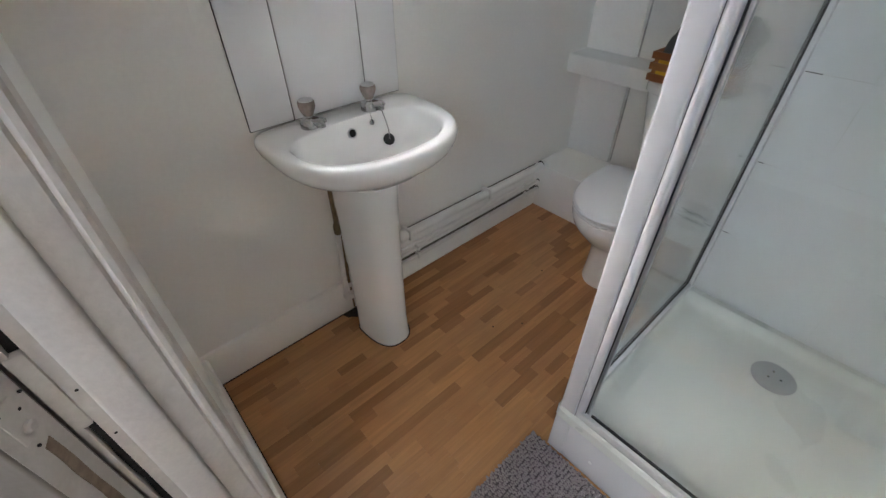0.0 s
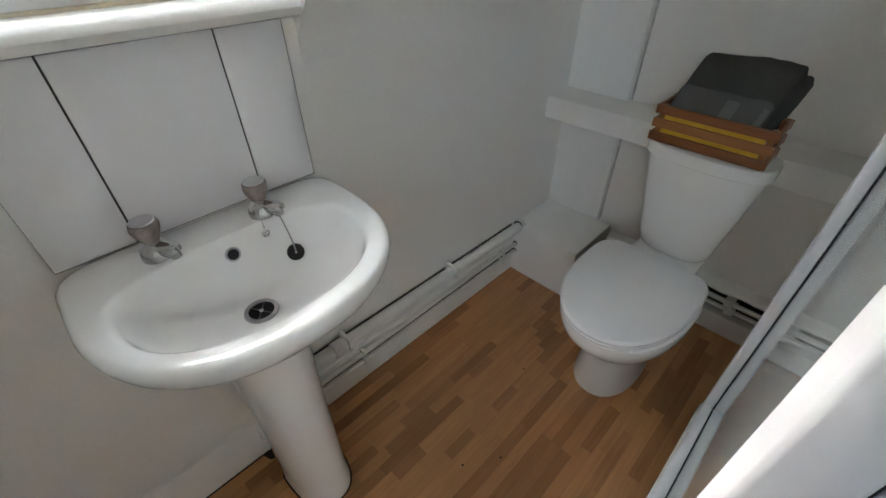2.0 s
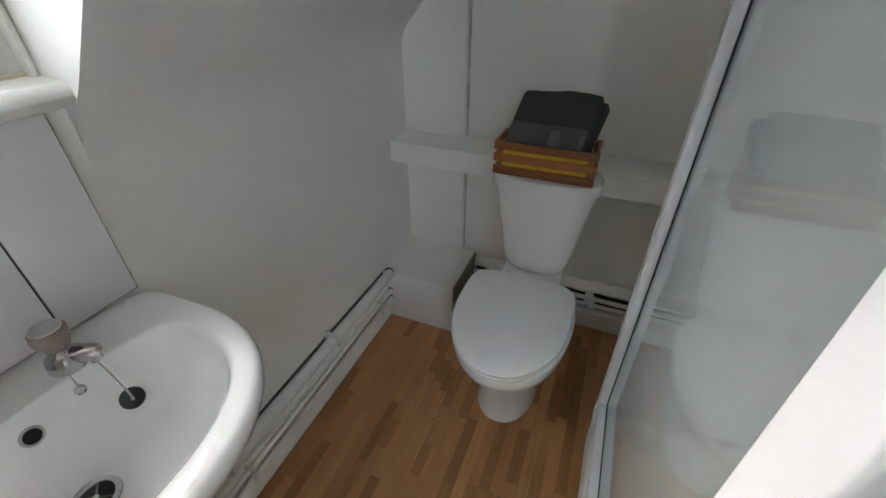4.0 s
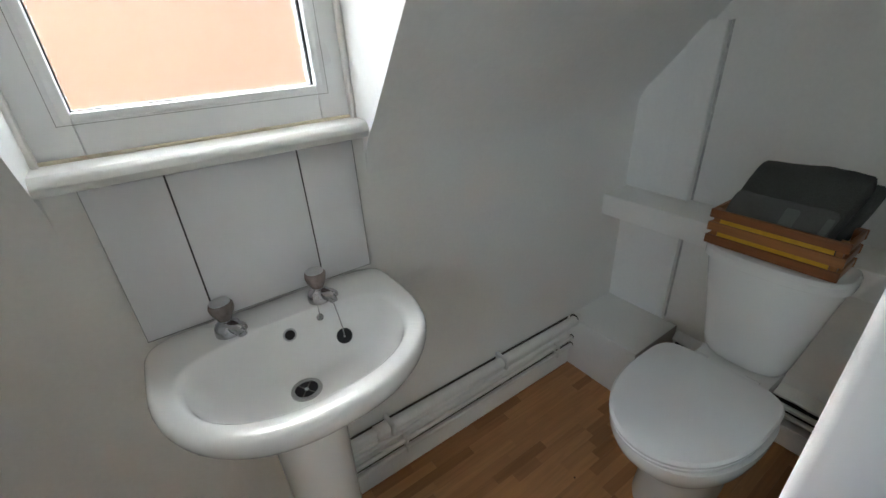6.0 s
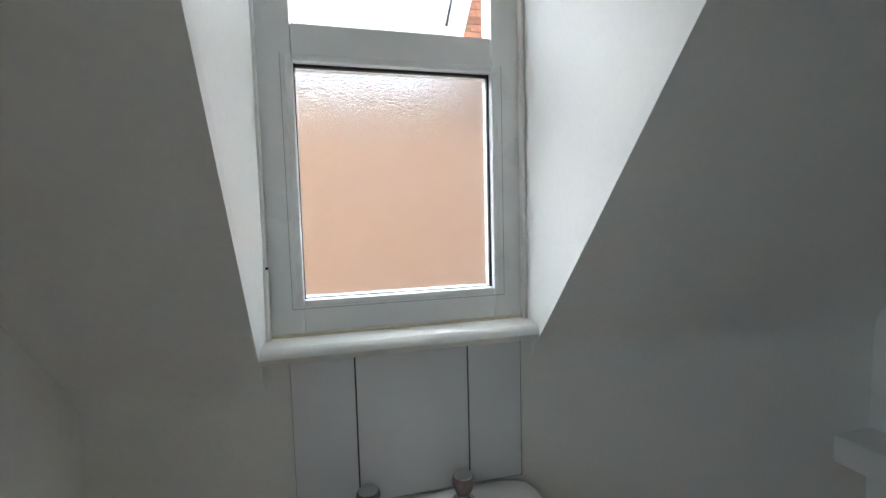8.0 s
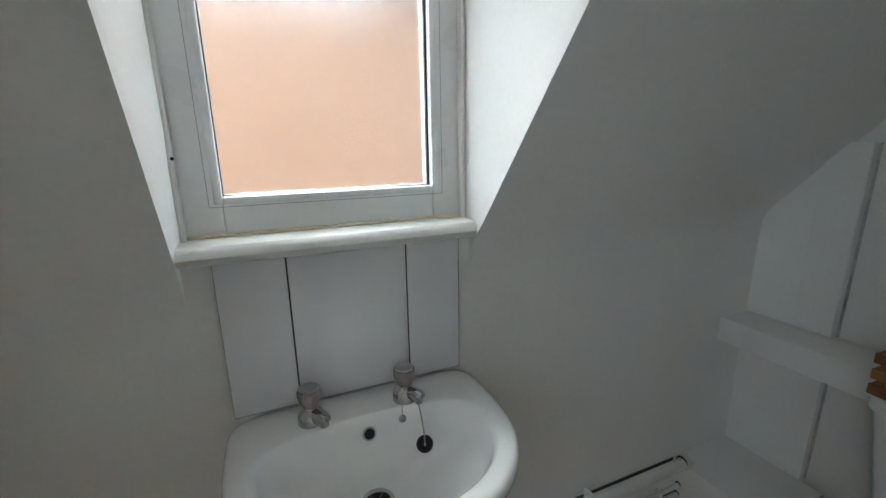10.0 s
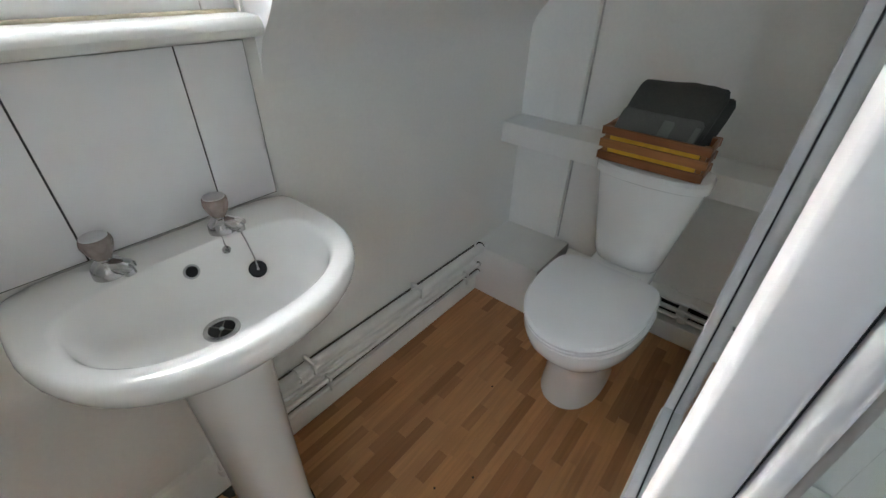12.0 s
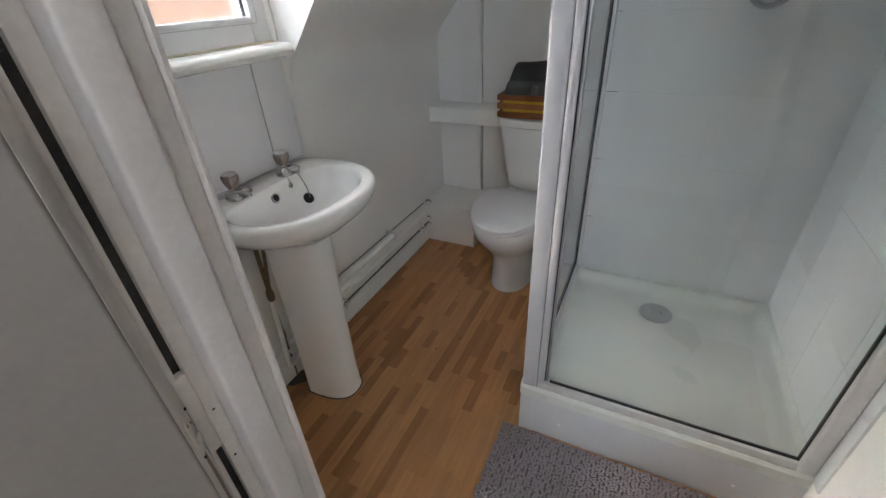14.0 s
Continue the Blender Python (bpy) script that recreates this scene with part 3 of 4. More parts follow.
def tank(z, x0, w, n=6.0):
    return oval((x0 + 1.855) / 2, TY, z, (1.855 - x0) / 2, (1.855 - x0) / 2, w, 2.5, n, axis=0)


part("cistern", loft([tank(.402, 1.745, .088), tank(.408, 1.726, .102), tank(.425, 1.715, .111), tank(.46, 1.708, .117), tank(.60, 1.702, .140), tank(.722, 1.694, .160)]), CERAMIC, toilet)
part("cistern_lid", loft([tank(.724, 1.69, .163), tank(.728, 1.683, .168), tank(.750, 1.683, .168), tank(.760, 1.690, .162), tank(.763, 1.70, .15)]), CERAMIC, toilet)

# ---------------------------------------------------------------- shower
FX, GY = 0.700, -0.925
tray = thing("shower_tray", (1.06, -1.28, 0.0), "white acrylic shower tray on a raised plinth", "shower tray")
part("riser_panel", box(0.690, 1.436, SOUTH + 0.001, -0.900, 0.0, 0.168, 0.003), ALU, tray)


def tray_ring(z, inset, r=3.5):
    x0, x1, y0, y1 = 0.684 + inset, 1.436 - inset, SOUTH + 0.001 + inset, -0.893 - inset
    return oval((x0 + x1) / 2, (y0 + y1) / 2, z, (y1 - y0) / 2, (y1 - y0) / 2, (x1 - x0) / 2, r, r, seg=64)


part("basin_of_tray", loft([tray_ring(.17, 0.004, 60), tray_ring(.174, 0, 60), tray_ring(.206, 0, 60), tray_ring(.214, .006, 60), tray_ring(.215, .030, 40), tray_ring(.209, .038, 34), tray_ring(.190, .046, 30), tray_ring(.178, .056, 24), tray_ring(.172, .075, 20), tray_ring(.169, .12, 18), tray_ring(.166, .25, 16), tray_ring(.1655, .36, 12)], True, True), TRAY, tray)
for y in (-1.029, -1.512):
    part('screw_cap', disc((0.6905, y, 0.077), (-1, 0, 0), 0.005, 0.003, 12, 0.001), UPVC, tray)
part('end_strip', box(0.6875, 0.70, -0.945, -0.898, 0.0, 0.168, 0.003), ALU, tray)
drain_at = (1.27, -1.27, 0.166)
cover = thing("shower_drain", drain_at, "round grey shower drain cover in the tray", "drain")
part("cover", lathe(drain_at, [(.060, 0.0), (.060, .006), (.055, .0095), (.03, .011), (.004, .0115)], 40), STEEL, cover)
for dx, dy in ((-.014, .012), (.017, .006), (-.002, -.018)):
    part("hole", disc((drain_at[0] + dx, drain_at[1] + dy, drain_at[2] + .0105), (0, 0, 1), .003, .0012, 10), BLACK, cover)

shower = thing("shower_enclosure", (FX, GY, 0.215), "glass shower enclosure with white metal profiles", "shower enclosure")
Z0, Z1 = 0.215, 2.08
part("corner_post", box(FX - 0.012, FX + 0.062, GY - 0.020, GY + 0.024, Z0, Z1, 0.006, 4), ALU, shower)
part("post_joint", box(FX - 0.0075, FX + 0.02, GY - 0.0211, GY - 0.0201, Z0, Z1), SEAL, shower)
part("door_stile", box(FX - 0.014, FX + 0.02, GY - 0.041, GY - 0.0212, Z0 + 0.03, Z1, 0.0075, 5), ALU, shower)
part("seal", box(1.3985, 1.4015, GY - 0.0085, GY - 0.0045, Z0 + 0.028, Z1 - 0.02), SEAL, shower)
part("seal", box(FX + 0.06, 1.3985, GY - 0.0085, GY - 0.0045, Z0 + 0.0282, Z0 + 0.031), SEAL, shower)
part("stile_seal", box(FX + 0.000, FX + 0.016, GY - 0.0435, GY - 0.0412, Z0 + 0.03, Z1), SEAL, shower)
part("stile_channel", box(FX + 0.001, FX + 0.016, GY - 0.051, GY - 0.0437, Z0 + 0.03, Z1, 0.002), SILVER, shower)
for a, b in ((0.005, 0.028), (-0.020, -0.004)):
    part("wall_profile", box(1.402, 1.4365, GY + a, GY + b, Z0, Z1, 0.003), ALU, shower)
    part("side_rail", box(FX + 0.06, 1.402, GY + a, GY + b, Z0, Z0 + 0.028, 0.003), ALU, shower)
part("front_rail", box(FX - 0.008, FX + 0.022, SOUTH + 0.045, GY - 0.0205, Z0, Z0 + 0.028, 0.003), PALE, shower)
part("wall_profile", box(FX - 0.012, FX + 0.026, SOUTH + 0.007, SOUTH + 0.045, Z0, Z1, 0.006, 3), PALE, shower)
for yy, a, b in ((GY, FX + 0.05, 1.42),):
    g = part("side_glass", box(a, b, yy - 0.003, yy + 0.003, Z0 + 0.02, Z1 - 0.02), CLOUDED, shower, "glass pane clouded with limescale")
    g.visible_shadow = False
g = part("door_glass", box(FX + 0.004, FX + 0.010, SOUTH + 0.04, GY - 0.05, Z0 + 0.02, Z1 - 0.02), GLASS, shower)
g.visible_shadow = False
part("seal", box(FX + 0.0025, FX + 0.0115, SOUTH + 0.045, GY - 0.057, Z0 + 0.028, Z0 + 0.034), SEAL, shower)
part("seal", box(FX + 0.0025, FX + 0.0115, SOUTH + 0.045, SOUTH + 0.050, Z0 + 0.034, Z1 - 0.03), SEAL, shower)
part("seal", box(1.406, 1.43, GY - 0.004, GY + 0.005, Z0 + 0.02, Z1 - 0.02), SEAL, shower)
part("seal", box(FX + 0.06, 1.402, GY - 0.004, GY + 0.005, Z0 + 0.005, Z0 + 0.022), SEAL, shower)

# ---------------------------------------------------------------- crate with towels
crate = thing("wooden_crate", (1.78, -0.60, 0.765), "small varnished wooden slat crate with a yellow lining", "crate")
CX0, CX1, CY0, CY1, CZ = 1.700, 1.825, -0.748, -0.448, 0.766
for k in range(3):
    z = CZ + 0.004 + k * 0.038
    part("slat", box(CX0, CX0 + .008, CY0, CY1, z, z + .025, .002), CRATEWOOD, crate)
    part("slat", box(CX1 - .008, CX1, CY0, CY1, z, z + .025, .002), CRATEWOOD, crate)
    part("slat", box(CX0 + .008, CX1 - .008, CY0 + .002, CY0 + .010, z, z + .025, .002), CRATEWOOD, crate)
    part("slat", box(CX0 + .008, CX1 - .008, CY1 - .010, CY1 - .002, z, z + .025, .002), CRATEWOOD, crate)
for x in (CX0 + .008, CX1 - .022):
    for y in (CY0 + .010, CY1 - .024):
        part("post", box(x, x + .014, y, y + .014, CZ, CZ + .104, .001), CRATEWOOD, crate)
part("bottom", box(CX0 + .008, CX1 - .008, CY0 + .010, CY1 - .010, CZ, CZ + .006), CRATEWOOD, crate)
part("lining", box(CX0 + .0085, CX0 + .0105, CY0 + .026, CY1 - .026, CZ + .008, CZ + .098), YELLOW, crate, "yellow lining")


def towel(profile, y0, y1, lean=-0.2, steps=40, soft=0.03):
    """A folded towel: a rounded profile in x and z drawn along y, with soft waves and rounded ends."""
    pts = arc([Vector((x, 0, z)) for x, z in profile], soft, 5)
    mx, mz = sum(p.x for p in pts) / len(pts), min(p.z for p in pts)
    rings = []
    for k in range(steps + 1):
        u = k / steps
        e = max(0.0, (abs(2 * u - 1) - 0.88) / 0.12)
        pinch = 1 - 0.30 * (1 - math.sqrt(max(0.0, 1 - e * e)))
        sink = 1 - 0.10 * (1 - math.sqrt(max(0.0, 1 - e * e)))
        ring = []
        for p in pts:
            y = y0 + (y1 - y0) * u + (p.z - 0.85) * lean
            n = noise.noise(Vector((p.x * 7, y * 7, p.z * 7))) * 0.008 + noise.noise(Vector((p.x * 28, y * 28, p.z * 28))) * 0.003
            ring.append((mx + (p.x - mx) * pinch + n, y, mz + (p.z - mz) * sink + n * 0.9))
        rings.append(ring)
    return loft(rings)


folded = thing("folded_towel", (1.76, -0.6, 0.773), "charcoal grey towel folded into the crate with its hem forward", "towel")
roll = [(1.734, .773), (1.734, .86), (1.738, .915), (1.760, .962), (1.792, .992), (1.822, .998), (1.838, .975), (1.820, .90), (1.795, .85), (1.790, .773)]
part("fold", towel(roll, -0.468, -0.700), TOWEL, folded)
flap = [(1.724, .80), (1.720, .86), (1.717, .905), (1.727, .930), (1.740, .920), (1.735, .86), (1.735, .80)]
front = part("flap", towel(flap, -0.470, -0.690, soft=0.012), TOWEL2, folded, "lighter turned-over layer")
band = [(1.7195, .845), (1.7180, .872), (1.7150, .905), (1.7175, .916), (1.7200, .905), (1.7220, .872), (1.7225, .845)]
for y0, y1, what in ((-0.592, -0.622, "woven_band"), (-0.674, -0.688, "hem")):
    part(what, towel(band, y0, y1, soft=0.004, steps=10), TOWELBAND, front, "pale woven stripe")
under = thing("folded_towel", (1.80, -0.6, 0.773), "second dark towel folded behind the first", "towel")
part("fold", towel([(1.790, .773), (1.795, .85), (1.826, .90), (1.842, .955), (1.856, .975), (1.868, .955), (1.860, .90), (1.815, .84), (1.812, .773)], -0.475, -0.722), TOWEL, under)

# ---------------------------------------------------------------- splash tiles, taps and waste
splash = thing("splashback", (0.62, -0.004, 0.81), "three white glazed tiles with dark open joints above the basin", "splashback")
part("bed", box(0.3690, 0.8695, -0.0075, 0.001, 0.811, 1.133), DARKGROUT, splash)
for a, b in ((0.3695, 0.4955), (0.4985, 0.7405), (0.7435, 0.868)):
    part("tile", box(a, b, -0.010, -0.003, 0.813, 1.134, 0.0015), TILESPL, splash)

for x, y in ((0.511, -0.074), (0.706, -0.078)):
    tap = thing("pillar_tap", (x, y, 0.81), "worn chrome pillar tap with a clouded knob", "tap", "basin taps")
    part("body", lathe((x, y, 0.8095), [(.0270, 0), (.0272, .006), (.0262, .013), (.0235, .020), (.0180, .026), (.0125, .030), (.0115, .033)], 28), CHROME, tap)
    d = Vector((0.55, -0.83, 0)).normalized()
    a = Vector((x, y, 0.8225))
    part("spout", tube([a, a + d * 0.020 + Vector((0, 0, .004)), a + d * 0.034 + Vector((0, 0, .005)), a + d * 0.042 + Vector((0, 0, .003)), a + d * 0.045], [.0150, .0148, .0142, .0125, .0085], 18), CHROME, tap)
    part("outlet", tube([a + d * 0.035 + Vector((0, 0, .001)), a + d * 0.037 + Vector((0, 0, -.011))], [.0105, .0095], 16), CHROME, tap)
    knob = []
    for r, h, facet in ((.0105, .031, 0), (.0135, .034, .03), (.0170, .042, .06), (.0205, .051, .07), (.0228, .060, .06), (.0232, .066, .03), (.0222, .0705, 0), (.0205, .0725, 0), (.0100, .0730, 0)):
        knob.append([(x + r * (1 + facet * math.cos(8 * t)) * math.cos(t), y + r * (1 + facet * math.cos(8 * t)) * math.sin(t), 0.8095 + h) for t in [2 * math.pi * q / 48 for q in range(48)]])
    head = part("knob", loft(knob), TAPHEAD, tap, "clouded acrylic knob")
    part("cap", lathe((x, y, 0.8820), [(.0198, 0), (.0198, .0018), (.0185, .0030), (.0165, .0030), (.0155, .0024), (.004, .0024)], 28), SILVER, head)

waste = thing("basin_waste", (0.608, -0.194, 0.678), "chrome slotted waste in the bowl of the basin", "drain")
w0 = (0.608, -0.194, 0.6793)
part("flange", loft([[(w0[0] + r * math.cos(t), w0[1] + r * math.sin(t), w0[2] + h) for t in [2 * math.pi * q / 32 for q in range(32)]] for r, h in ((.033, .001), (.032, .004), (.024, .004), (.020, -.004))], False, False), CHROME, waste)
part("well", lathe(w0, [(.0235, .0012), (.0235, .0022)], 24), BLACK, waste)
for q in range(2):
    spin = Matrix.Translation((w0[0], w0[1], w0[2] + 0.0028)) @ Matrix.Rotation(math.pi * q / 2.6 + 0.9, 4, "Z")
    bm = box(-.022, .022, -.0011, .0011, -.001, .001, .0004)
    bmesh.ops.transform(bm, matrix=spin, verts=bm.verts)
    part("bar", bm, SHADEGREY, waste)
part("hub", lathe((w0[0], w0[1], w0[2] + .002), [(.0042, 0), (.0042, .002), (.003, .0027)], 16), STEEL, waste)
over = thing("basin_overflow", (0.617, -0.107, 0.769), "round dark overflow hole with a chrome ring", "overflow")
nrm = Vector((0, -0.93, 0.36)).normalized()
o0 = Vector((0.617, -0.1085, 0.769))
part("ring", tube([o0 - nrm * .006, o0 + nrm * .0015, o0 + nrm * .0025], [.0145, .0145, .012], 24), STEEL, over)
part("hole", tube([o0 + nrm * .001, o0 + nrm * .003], .0108, 20), BLACK, over)
plug = thing("basin_plug", (0.73, -0.13, 0.715), "black rubber plug resting in the bowl on its chain", "plug")
pn = Vector((-0.25, -0.8, 0.55)).normalized()
p0 = Vector((0.7295, -0.128, 0.722))
part("stopper", tube([p0 - pn * .008, p0 + pn * .006, p0 + pn * .009], [.0155, .0180, .0160], 24), RUBBER, plug)
part("eye", tube([p0 + pn * .008, p0 + pn * .016], .0028, 8), CHROME, plug)
hang = [Vector((0.7235, -0.105, 0.824)).lerp(p0 + pn * .015, t) + Vector((0, -0.012, -0.006)) * math.sin(math.pi * t) for t in [k / 14 for k in range(15)]]
chain = part("chain", tube(hang, 0.0011, 6), CHROME, plug, "fine ball chain")
bm = None
for k in range(40):
    t = k / 39 * 13.999
    c = hang[int(t)].lerp(hang[int(t) + 1], t - int(t))
    bm = tube([c + Vector((0, 0, .0017)), c, c - Vector((0, 0, .0017))], [.0006, .0019, .0006], 6, bm)
part("beads", bm, CHROME, chain)
stay = thing("chain_stay", (0.688, -0.103, 0.79), "small chrome chain stay on the basin", "chain stay")
s0 = Vector((0.689, -0.1065, 0.782))
part("button", tube([s0 - nrm * .004, s0 + nrm * .003, s0 + nrm * .006], [.008, .008, .004], 16), CHROME, stay)
part("wire", tube(arc([(0.700, -0.083, 0.826), (0.692, -0.096, 0.812), tuple(s0 + nrm * .005)], .01), .0012, 6), CHROME, stay)

# ---------------------------------------------------------------- pipes
waste_pipe = thing("waste_pipe", (1.2, -0.035, 0.24), "thick white painted waste pipe along the skirting", "pipe")
part("run", tube([(0.66, -0.036, 0.249), (1.75, -0.036, 0.238)], 0.0205, 16), PIPEPAINT, waste_pipe)
part("collar", tube([(0.79, -0.036, 0.2477), (0.83, -0.036, 0.2473)], 0.0245, 16), PIPEPAINT, waste_pipe)
for x in (0.835, 1.31):
    z = 0.249 - (x - 0.66) * 0.0101
    part("clip", box(x, x + 0.014, -0.062, -0.001, z - 0.024, z + 0.026, 0.006), PIPEPAINT, waste_pipe)
# strips colour in both grime and the shade in the gaps round the pipes
solid("grime_line", prism([(0.72, 0.236), (0.72, 0.2475), (1.1, 0.2445), (1.4, 0.2425), (1.72, 0.240), (1.72, 0.226)], 1, -0.0015, 0.001), SHADEGREY, "grey strip for grime and gap shade along the top of the waste pipe", "grime", "structure")
solid("grime_line", box(0.6, 1.72, -0.0215, -0.019, 0.106, 0.1225), SHADEGREY, "grey strip for grime and gap shade between the skirting pipes", "grime", "structure")
# near-black backing paints the shaded gaps between the pipes along with grime
solid("grime_line", box(EAST - 0.002, EAST + 0.001, -0.98, -0.315, 0.084, 0.176), DIRTSHADE, "dark backing for grime and shade between the toilet pipes", "grime", "structure")
solid("grime_line", loft([oval(0.594, -0.135, z, 0.160, 0.048, 0.0835, 2.6, 2.2) for z in (0.0005, 0.003)]), DIRTSHADE, "dark seam round the foot of the pedestal", "grime", "structure")
for x, y in ((1.002, -0.54), (0.905, -0.473), (1.31, -0.40)):
    solid("floor_speck", disc((x, y, 0.0), (0, 0, 1), 0.0035, 0.0012, 7), DIRTSHADE, "small dark speck on the floor", "speck", "structure")
for z in (0.146, 0.106):
    p = thing("heating_pipe", (1.2, -0.032, z), "thin white painted copper pipe along the skirting", "pipe", "skirting pipes")
    part("run", tube([(0.55, -0.032, z - 0.004), (1.1, -0.034, z - 0.002), (1.75, -0.032, z)], 0.0085, 12), PIPEPAINT, p)
    for x in (0.885, 1.62):
        part("clip", box(x, x + 0.012, -0.046, -0.019, z - 0.013, z + 0.013, 0.004), PIPEPAINT, p)
supply = thing("supply_pipe", (0.545, -0.03, 0.1), "white painted supply pipe beside the pedestal", "pipe")
part("run", tube(arc([(0.5445, -0.034, 0.40), (0.527, -0.036, 0.094), (0.60, -0.05, 0.09)], .02), 0.009, 12), PIPEPAINT, supply)
part("elbow", tube(arc([(0.5285, -0.036, 0.118), (0.527, -0.036, 0.094), (0.552, -0.041, 0.093)], .012), 0.0125, 12), PIPEPAINT, supply)
part("riser", tube([(0.5445, -0.034, 0.40), (0.5455, -0.034, 0.60), (0.560, -0.06, 0.72)], 0.0075, 12), BRASS, supply, "bare tarnished copper pipe")
part("valve", tube([(0.5445, -0.034, 0.395), (0.545, -0.034, 0.405), (0.545, -0.034, 0.432), (0.545, -0.034, 0.442)], [.009, .0135, .0135, .009], 8), BRASS, supply, "tarnished brass compression fitting")
# thin dark strips paint the shadow gaps where woodwork meets the floor
solid("grime_line", box(0.021, 0.50, -0.0235, -0.0205, 0.0, 0.0035), DIRTSHADE, "dark strip for the shadow gap below the skirting", "grime", "structure")
solid("grime_line", box(0.019, 0.0235, DOOR_N + 0.05, -0.024, 0.0, 0.003), DIRTSHADE, "dark strip for the shadow gap below the skirting", "grime", "structure")
solid("grime_line", box(0.0115, 0.015, -0.76, DOOR_N + 0.05, 0.0, 0.003), DIRTSHADE, "dark strip for the shadow gap at the foot of the door frame", "grime", "structure")
# near-black discs stand for the darkness inside the pipe holes
for y, z, r in ((-0.033, 0.243, 0.0215), (-0.031, 0.149, 0.0105), (-0.031, 0.109, 0.0105)):
    solid("pipe_hole", disc((1.7235, y, z), (-1, 0, 0), r, 0.0025, 20), DIRTSHADE, "dark ragged hole where a pipe enters the boxing", "hole", "structure")
bare_pipe = thing("copper_pipe", (0.557, -0.02, 0.08), "bare tarnished copper pipe behind the pedestal", "pipe")
part("run", tube([(0.559, -0.016, 0.0), (0.558, -0.016, 0.40), (0.575, -0.05, 0.70)], 0.006, 10), BRASS, bare_pipe)
part("fitting", tube([(0.5585, -0.016, 0.20), (0.5585, -0.016, 0.235)], 0.0085, 8), BRASS, bare_pipe)
solid("floor_dirt", prism([(0.50, -0.021), (0.51, -0.050), (0.53, -0.060), (0.55, -0.085), (0.58, -0.08), (0.585, -0.021)], 2, -0.002, 0.0035), DIRTSHADE, "dark patch at the foot of the pipe", "dirt", "structure")
# pipes behind the toilet
lumps = [[(x, y, z + 0.005 * noise.noise(Vector((y * 22, z * 9, x * 5)))) for x, z in ((EAST, 0.172), (1.992, 0.170), (1.988, 0.180), (1.994, 0.189), (2.012, 0.196), (EAST, 0.202))] for y in np.linspace(-0.984, -0.314, 48)]
solid("trim_batten", loft(lumps), GLOSS, "lumpy painted batten above the toilet pipes", "batten", "structure")
for k, (z, r, x) in enumerate(((0.148, 0.0095, 1.988), (0.119, 0.0085, 1.984))):
    p = thing("toilet_pipe", (x, -0.65, z), "white painted pipe behind the toilet", "pipe", "pipes behind the toilet")
    part("run", tube([(x, -0.316, z), (x, -0.60, z - 0.003), (x, -0.984, z - 0.006)], r, 12), PIPEPAINT, p)
    part("clip", box(x - 0.016, EAST - 0.001, -0.838 - 0.012 * k, -0.806 - 0.012 * k, z - 0.018, z + 0.014, 0.005), PIPEPAINT, p)
solid("baseboard_east", box(1.965, EAST, -0.985, -0.313, 0.0, 0.086, 0.005), GLOSS, "white skirting behind the toilet", "skirting", "structure")

# ---------------------------------------------------------------- bath mat
MX0, MX1, MY0, MY1 = 0.12, 0.681, -1.60, -0.848
bath_mat = thing("bath_mat", ((MX0 + MX1) / 2, (MY0 + MY1) / 2, 0.0), "grey chenille bath mat on the floor by the shower", "bath mat")
part("backing", box(MX0, MX1, MY0, MY1, 0.0, 0.006, 0.002), MATBASE, bath_mat)


rng = random.Random(4)
verts, faces = [], []
row = 0
y = MY0 + 0.004
while y < MY1 - 0.002:
    x = MX0 + 0.004 + (row % 2) * 0.0034
    while x < MX1 - 0.002:
        cx, cy, r, h = x + rng.uniform(-.0012, .0012), y + rng.uniform(-.0022, .0022), rng.uniform(.0030, .0036), rng.uniform(.011, .014)
        lx, ly = rng.uniform(-.002, .002), rng.uniform(-.004, .004)
        b = len(verts)
        for f, zz, g in ((0.75, 0.004, 0), (1.0, 0.55 * h, 0.4), (0.72, 0.9 * h, 0.9)):
            for k in range(6):
                t = math.pi * k / 3
                verts.append((cx + lx * g + r * f * math.cos(t), cy + ly * g + 1.7 * r * f * math.sin(t), zz))
        verts.append((cx + lx, cy + ly, h))
        for q in (0, 6):
            for k in range(6):
                j = (k + 1) % 6
                faces.append((b + q + k, b + q + j, b + q + 6 + j, b + q + 6 + k))
        faces += [(b + 12 + k, b + 12 + (k + 1) % 6, b + 18) for k in range(6)]
        x += 0.0068
    y += 0.0105
    row += 1
me = bpy.data.meshes.new("tufts")
me.from_pydata([tuple(Vector(v) - PLACE[bath_mat]) for v in verts], [], faces)
me.polygons.foreach_set("use_smooth", [True] * len(me.polygons))
me.materials.append(MATGREY)
tufts = new("pile", me)
tufts.parent = bath_mat
tagged(tufts, "short grey chenille tufts", kind="stuff")

# ---------------------------------------------------------------- shower hose loop
hose = thing("shower_hose", (1.41, -1.345, 1.21), "grey shower hose hanging in a loop on the tiles", "shower hose")
loop = [(1.412, -1.345 + 0.050 * math.sin(t), 1.262 - 0.052 * math.cos(t)) for t in [math.pi * (k / 12 - 0.5) for k in range(13)]]
part("hose", tube([(1.412, -1.385, 1.62)] + loop + [(1.412, -1.305, 1.62)], 0.0085, 12), SILVER, hose)
part("outlet", box(1.405, 1.43, -1.41, -1.28, 1.615, 1.66, 0.008), ALU, hose)

# ---------------------------------------------------------------- outside
house = thing("neighbour_house", (1.0, 3.4, -4.0), "orange brick house wall across the passage", "house")
part("wall", box(-7.0, 8.0, 3.4, 3.7, -4.0, 2.75), BRICK, house)
part("roof", prism([(3.3, 2.72), (3.3, 2.82), (7.0, 5.2), (7.0, 5.1)], 0, -7.0, 8.0), SLATE, house)
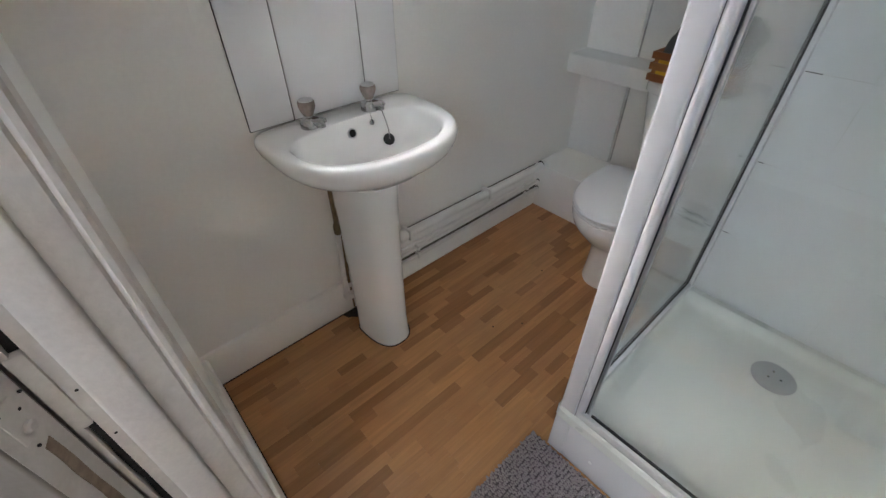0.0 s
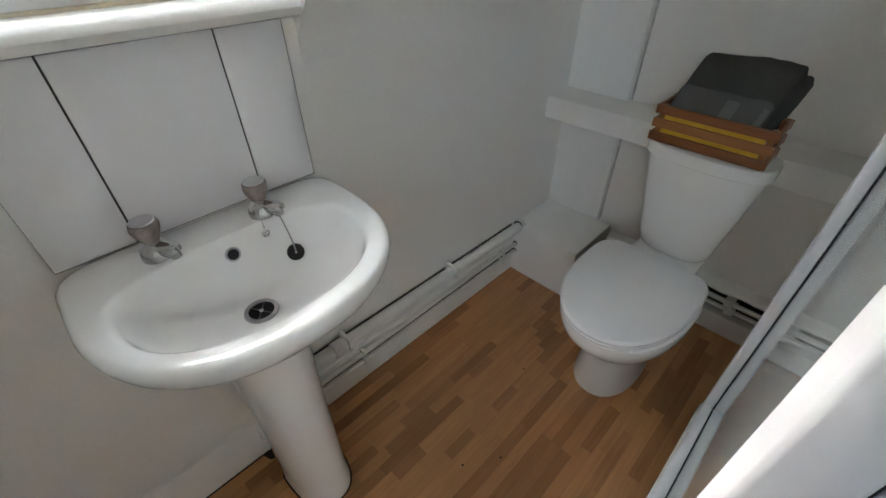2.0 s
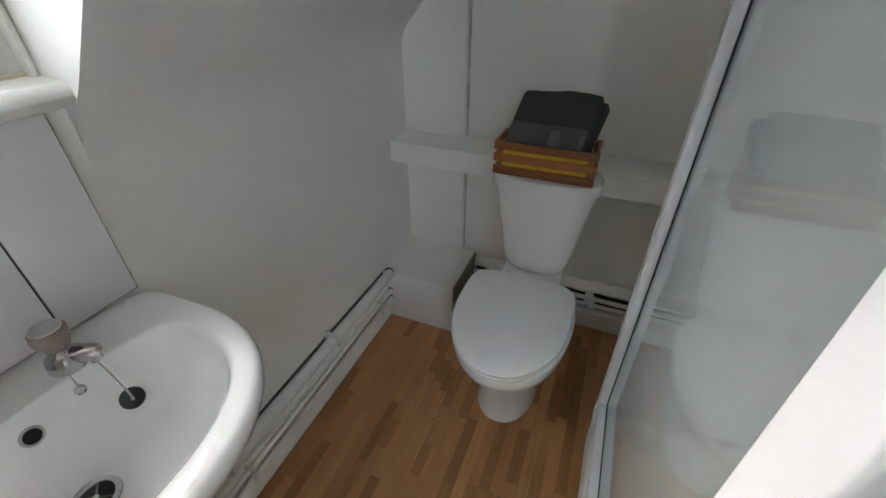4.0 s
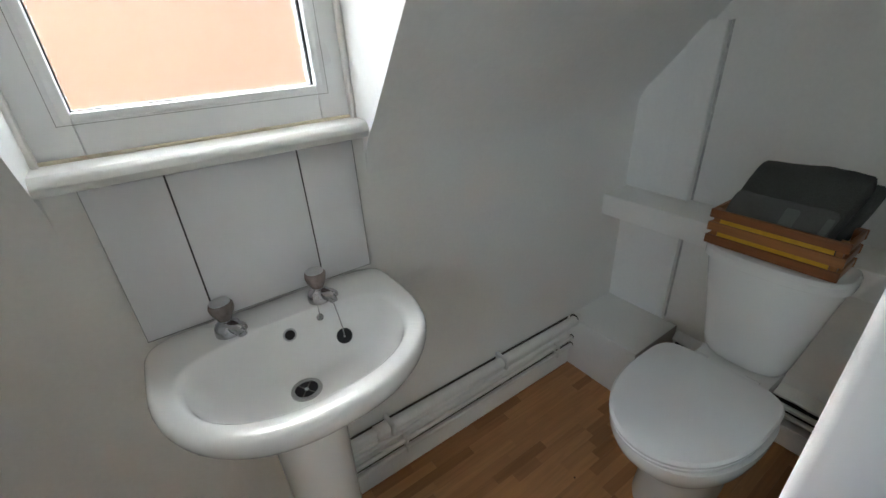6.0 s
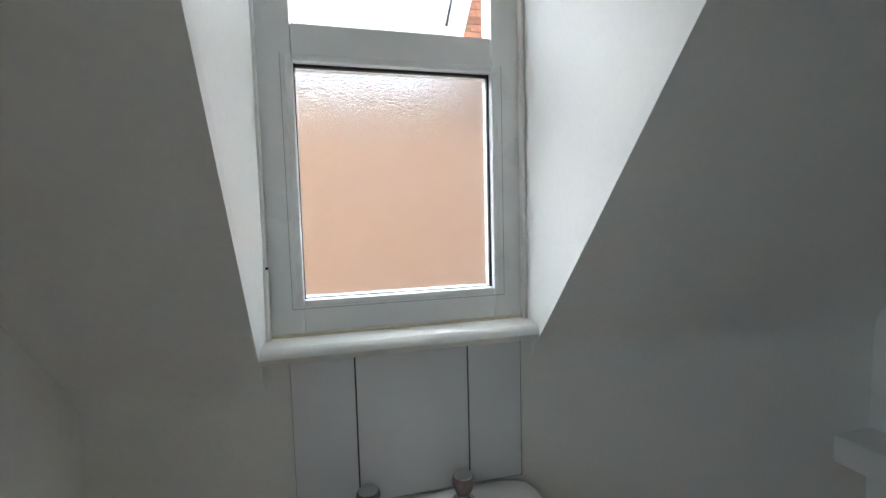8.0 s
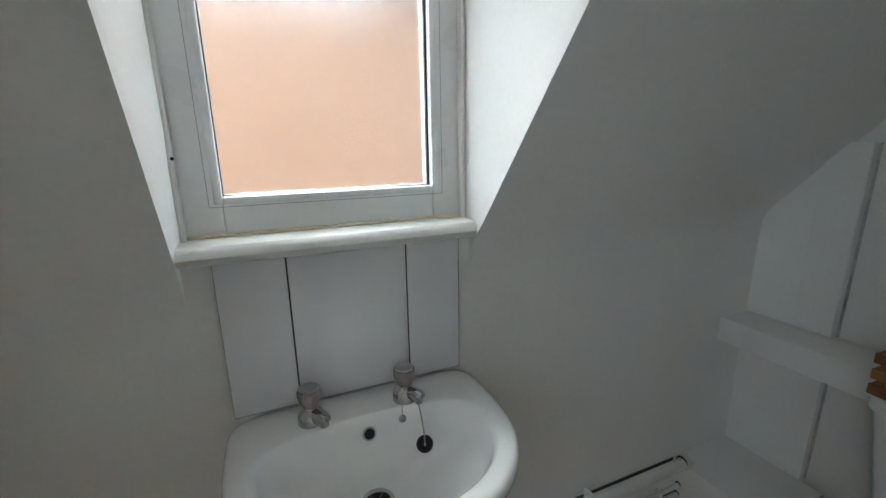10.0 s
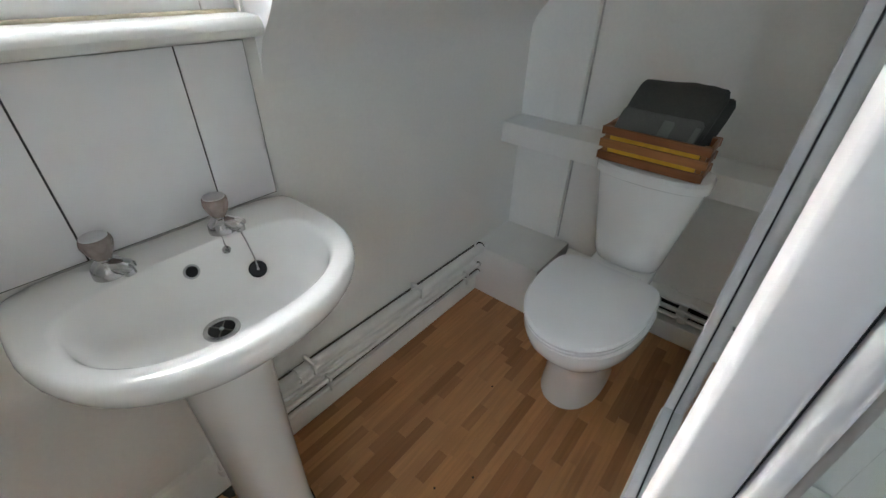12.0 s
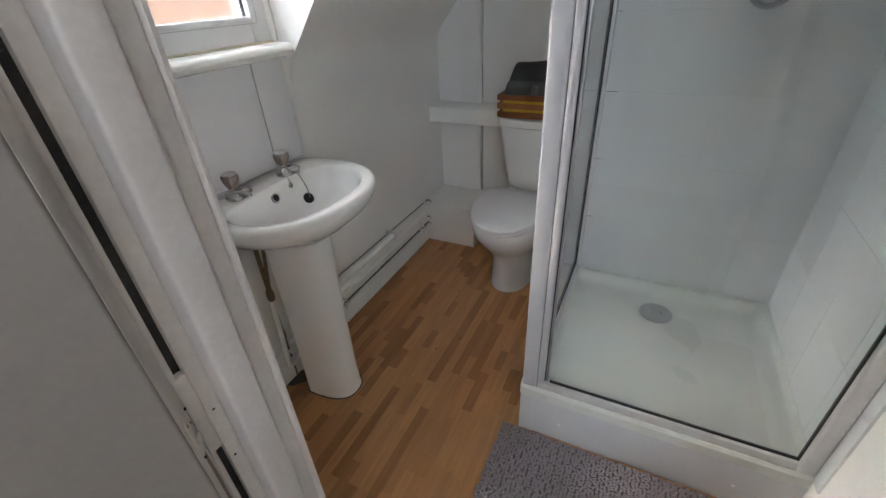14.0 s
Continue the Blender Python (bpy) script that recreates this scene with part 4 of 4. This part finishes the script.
part("gable", box(1.75, 8.0, 3.405, 3.7, 2.75, 6.5), BRICK, house)
solid("ground", box(-400, 400, 0.3, 800, -4.2, -4.0), CARPET, "ground outside", "ground", "structure")

# ---------------------------------------------------------------- pieces of walls and floor
def pieces(parent, name, material, boxes, bevel=0.0):
    """Boxes of the same size share one mesh."""
    known = {}
    for x0, x1, y0, y1, z0, z1 in boxes:
        size = (round(x1 - x0, 4), round(y1 - y0, 4), round(z1 - z0, 4))
        if size not in known:
            known[size] = finish(name, box(-size[0] / 2, size[0] / 2, -size[1] / 2, size[1] / 2, -size[2] / 2, size[2] / 2, bevel, 1), material)
        ob = new(name, known[size])
        ob.location = ((x0 + x1) / 2, (y0 + y1) / 2, (z0 + z1) / 2)
        ob.parent = parent


shower_wall = bpy.data.objects["wall_shower"]
south_wall = bpy.data.objects["wall_south"]
ZS = [0.205, 0.467, 0.7125, 0.960, 1.2075, 1.455, 1.7025, 1.95, 2.1975, 2.318]
YS = [-1.6545, -1.487, -1.286, -1.085, -0.926]
J = 0.0008
pieces(shower_wall, "tile", TILE, [(1.430, 1.4375, a + J, b - J, c + J, d - J) for a, b in zip(YS, YS[1:]) for c, d in zip(ZS, ZS[1:])], 0.0003)
part("grout", box(1.4311, 1.4372, -1.6547, -0.926, 0.2052, 2.3178), GROUT, shower_wall)
part("grout", box(0.6552, 1.4296, SOUTH - 0.0005, SOUTH + 0.0059, 0.2052, 2.3178), GROUT, south_wall)
XS = [0.655, 0.83, 1.03, 1.23, 1.4295]
pieces(south_wall, "tile", TILE, [(a + J, b - J, SOUTH - 0.001, SOUTH + 0.007, c + J, d - J) for a, b in zip(XS, XS[1:]) for c, d in zip(ZS, ZS[1:])], 0.0003)

rng = random.Random(11)
strips, y = [], -0.0245
while y > SOUTH:
    x_end = 2.02 if y > -0.96 else 0.72
    wide = rng.choice((0.034, 0.034, 0.038))
    x = 0.004 - rng.choice((0.0, 0.06, 0.12, 0.2))
    while x < x_end - 0.01:
        long = rng.choice((0.11, 0.15, 0.19, 0.23, 0.28, 0.34))
        if not (x > 0.13 and x + long < 0.67 and y < -0.87):  # none below the mat
            strips.append((max(x, 0.004), min(x + long - 0.0002, x_end + 0.006), y - wide + 0.0002, y, -0.006, 0.0))
        x += long
    y -= wide

pieces(floor, "strip", OAK, strips)

house_wall = [o for o in house.children if o.name.startswith("gable")][0]
courses = []
for k in range(14):
    for q in range(5):
        x = 1.76 + q * 0.235 + (k % 2) * 0.117
        z = 3.1 + k * 0.075
        courses.append((x, x + 0.225, 3.395, 3.42, z, z + 0.065))
BRICKS = mat("orange_brick", (0.44, 0.17, 0.085), 0.9, grain=0.2, grain_scale=40, blotch=0.15, blotch_scale=6, bump=0.003, bump_scale=60, spread=0.2)
pieces(house_wall, "brick", BRICKS, [(a - 1.0, b - 1.0, c - 3.4, d - 3.4, e + 4.0, f + 4.0) for a, b, c, d, e, f in courses])
for z, y0, y1 in ((0.467, -0.965, -0.947), (0.7125, -0.961, -0.947), (0.960, -0.985, -0.949), (1.2075, -0.96, -0.947)):
    solid("mould_mark", box(1.4285, 1.431, y0, y1, z - 0.0008, z + 0.0009), DIRTSHADE, "dark mould in a tile joint", "mould", "structure")
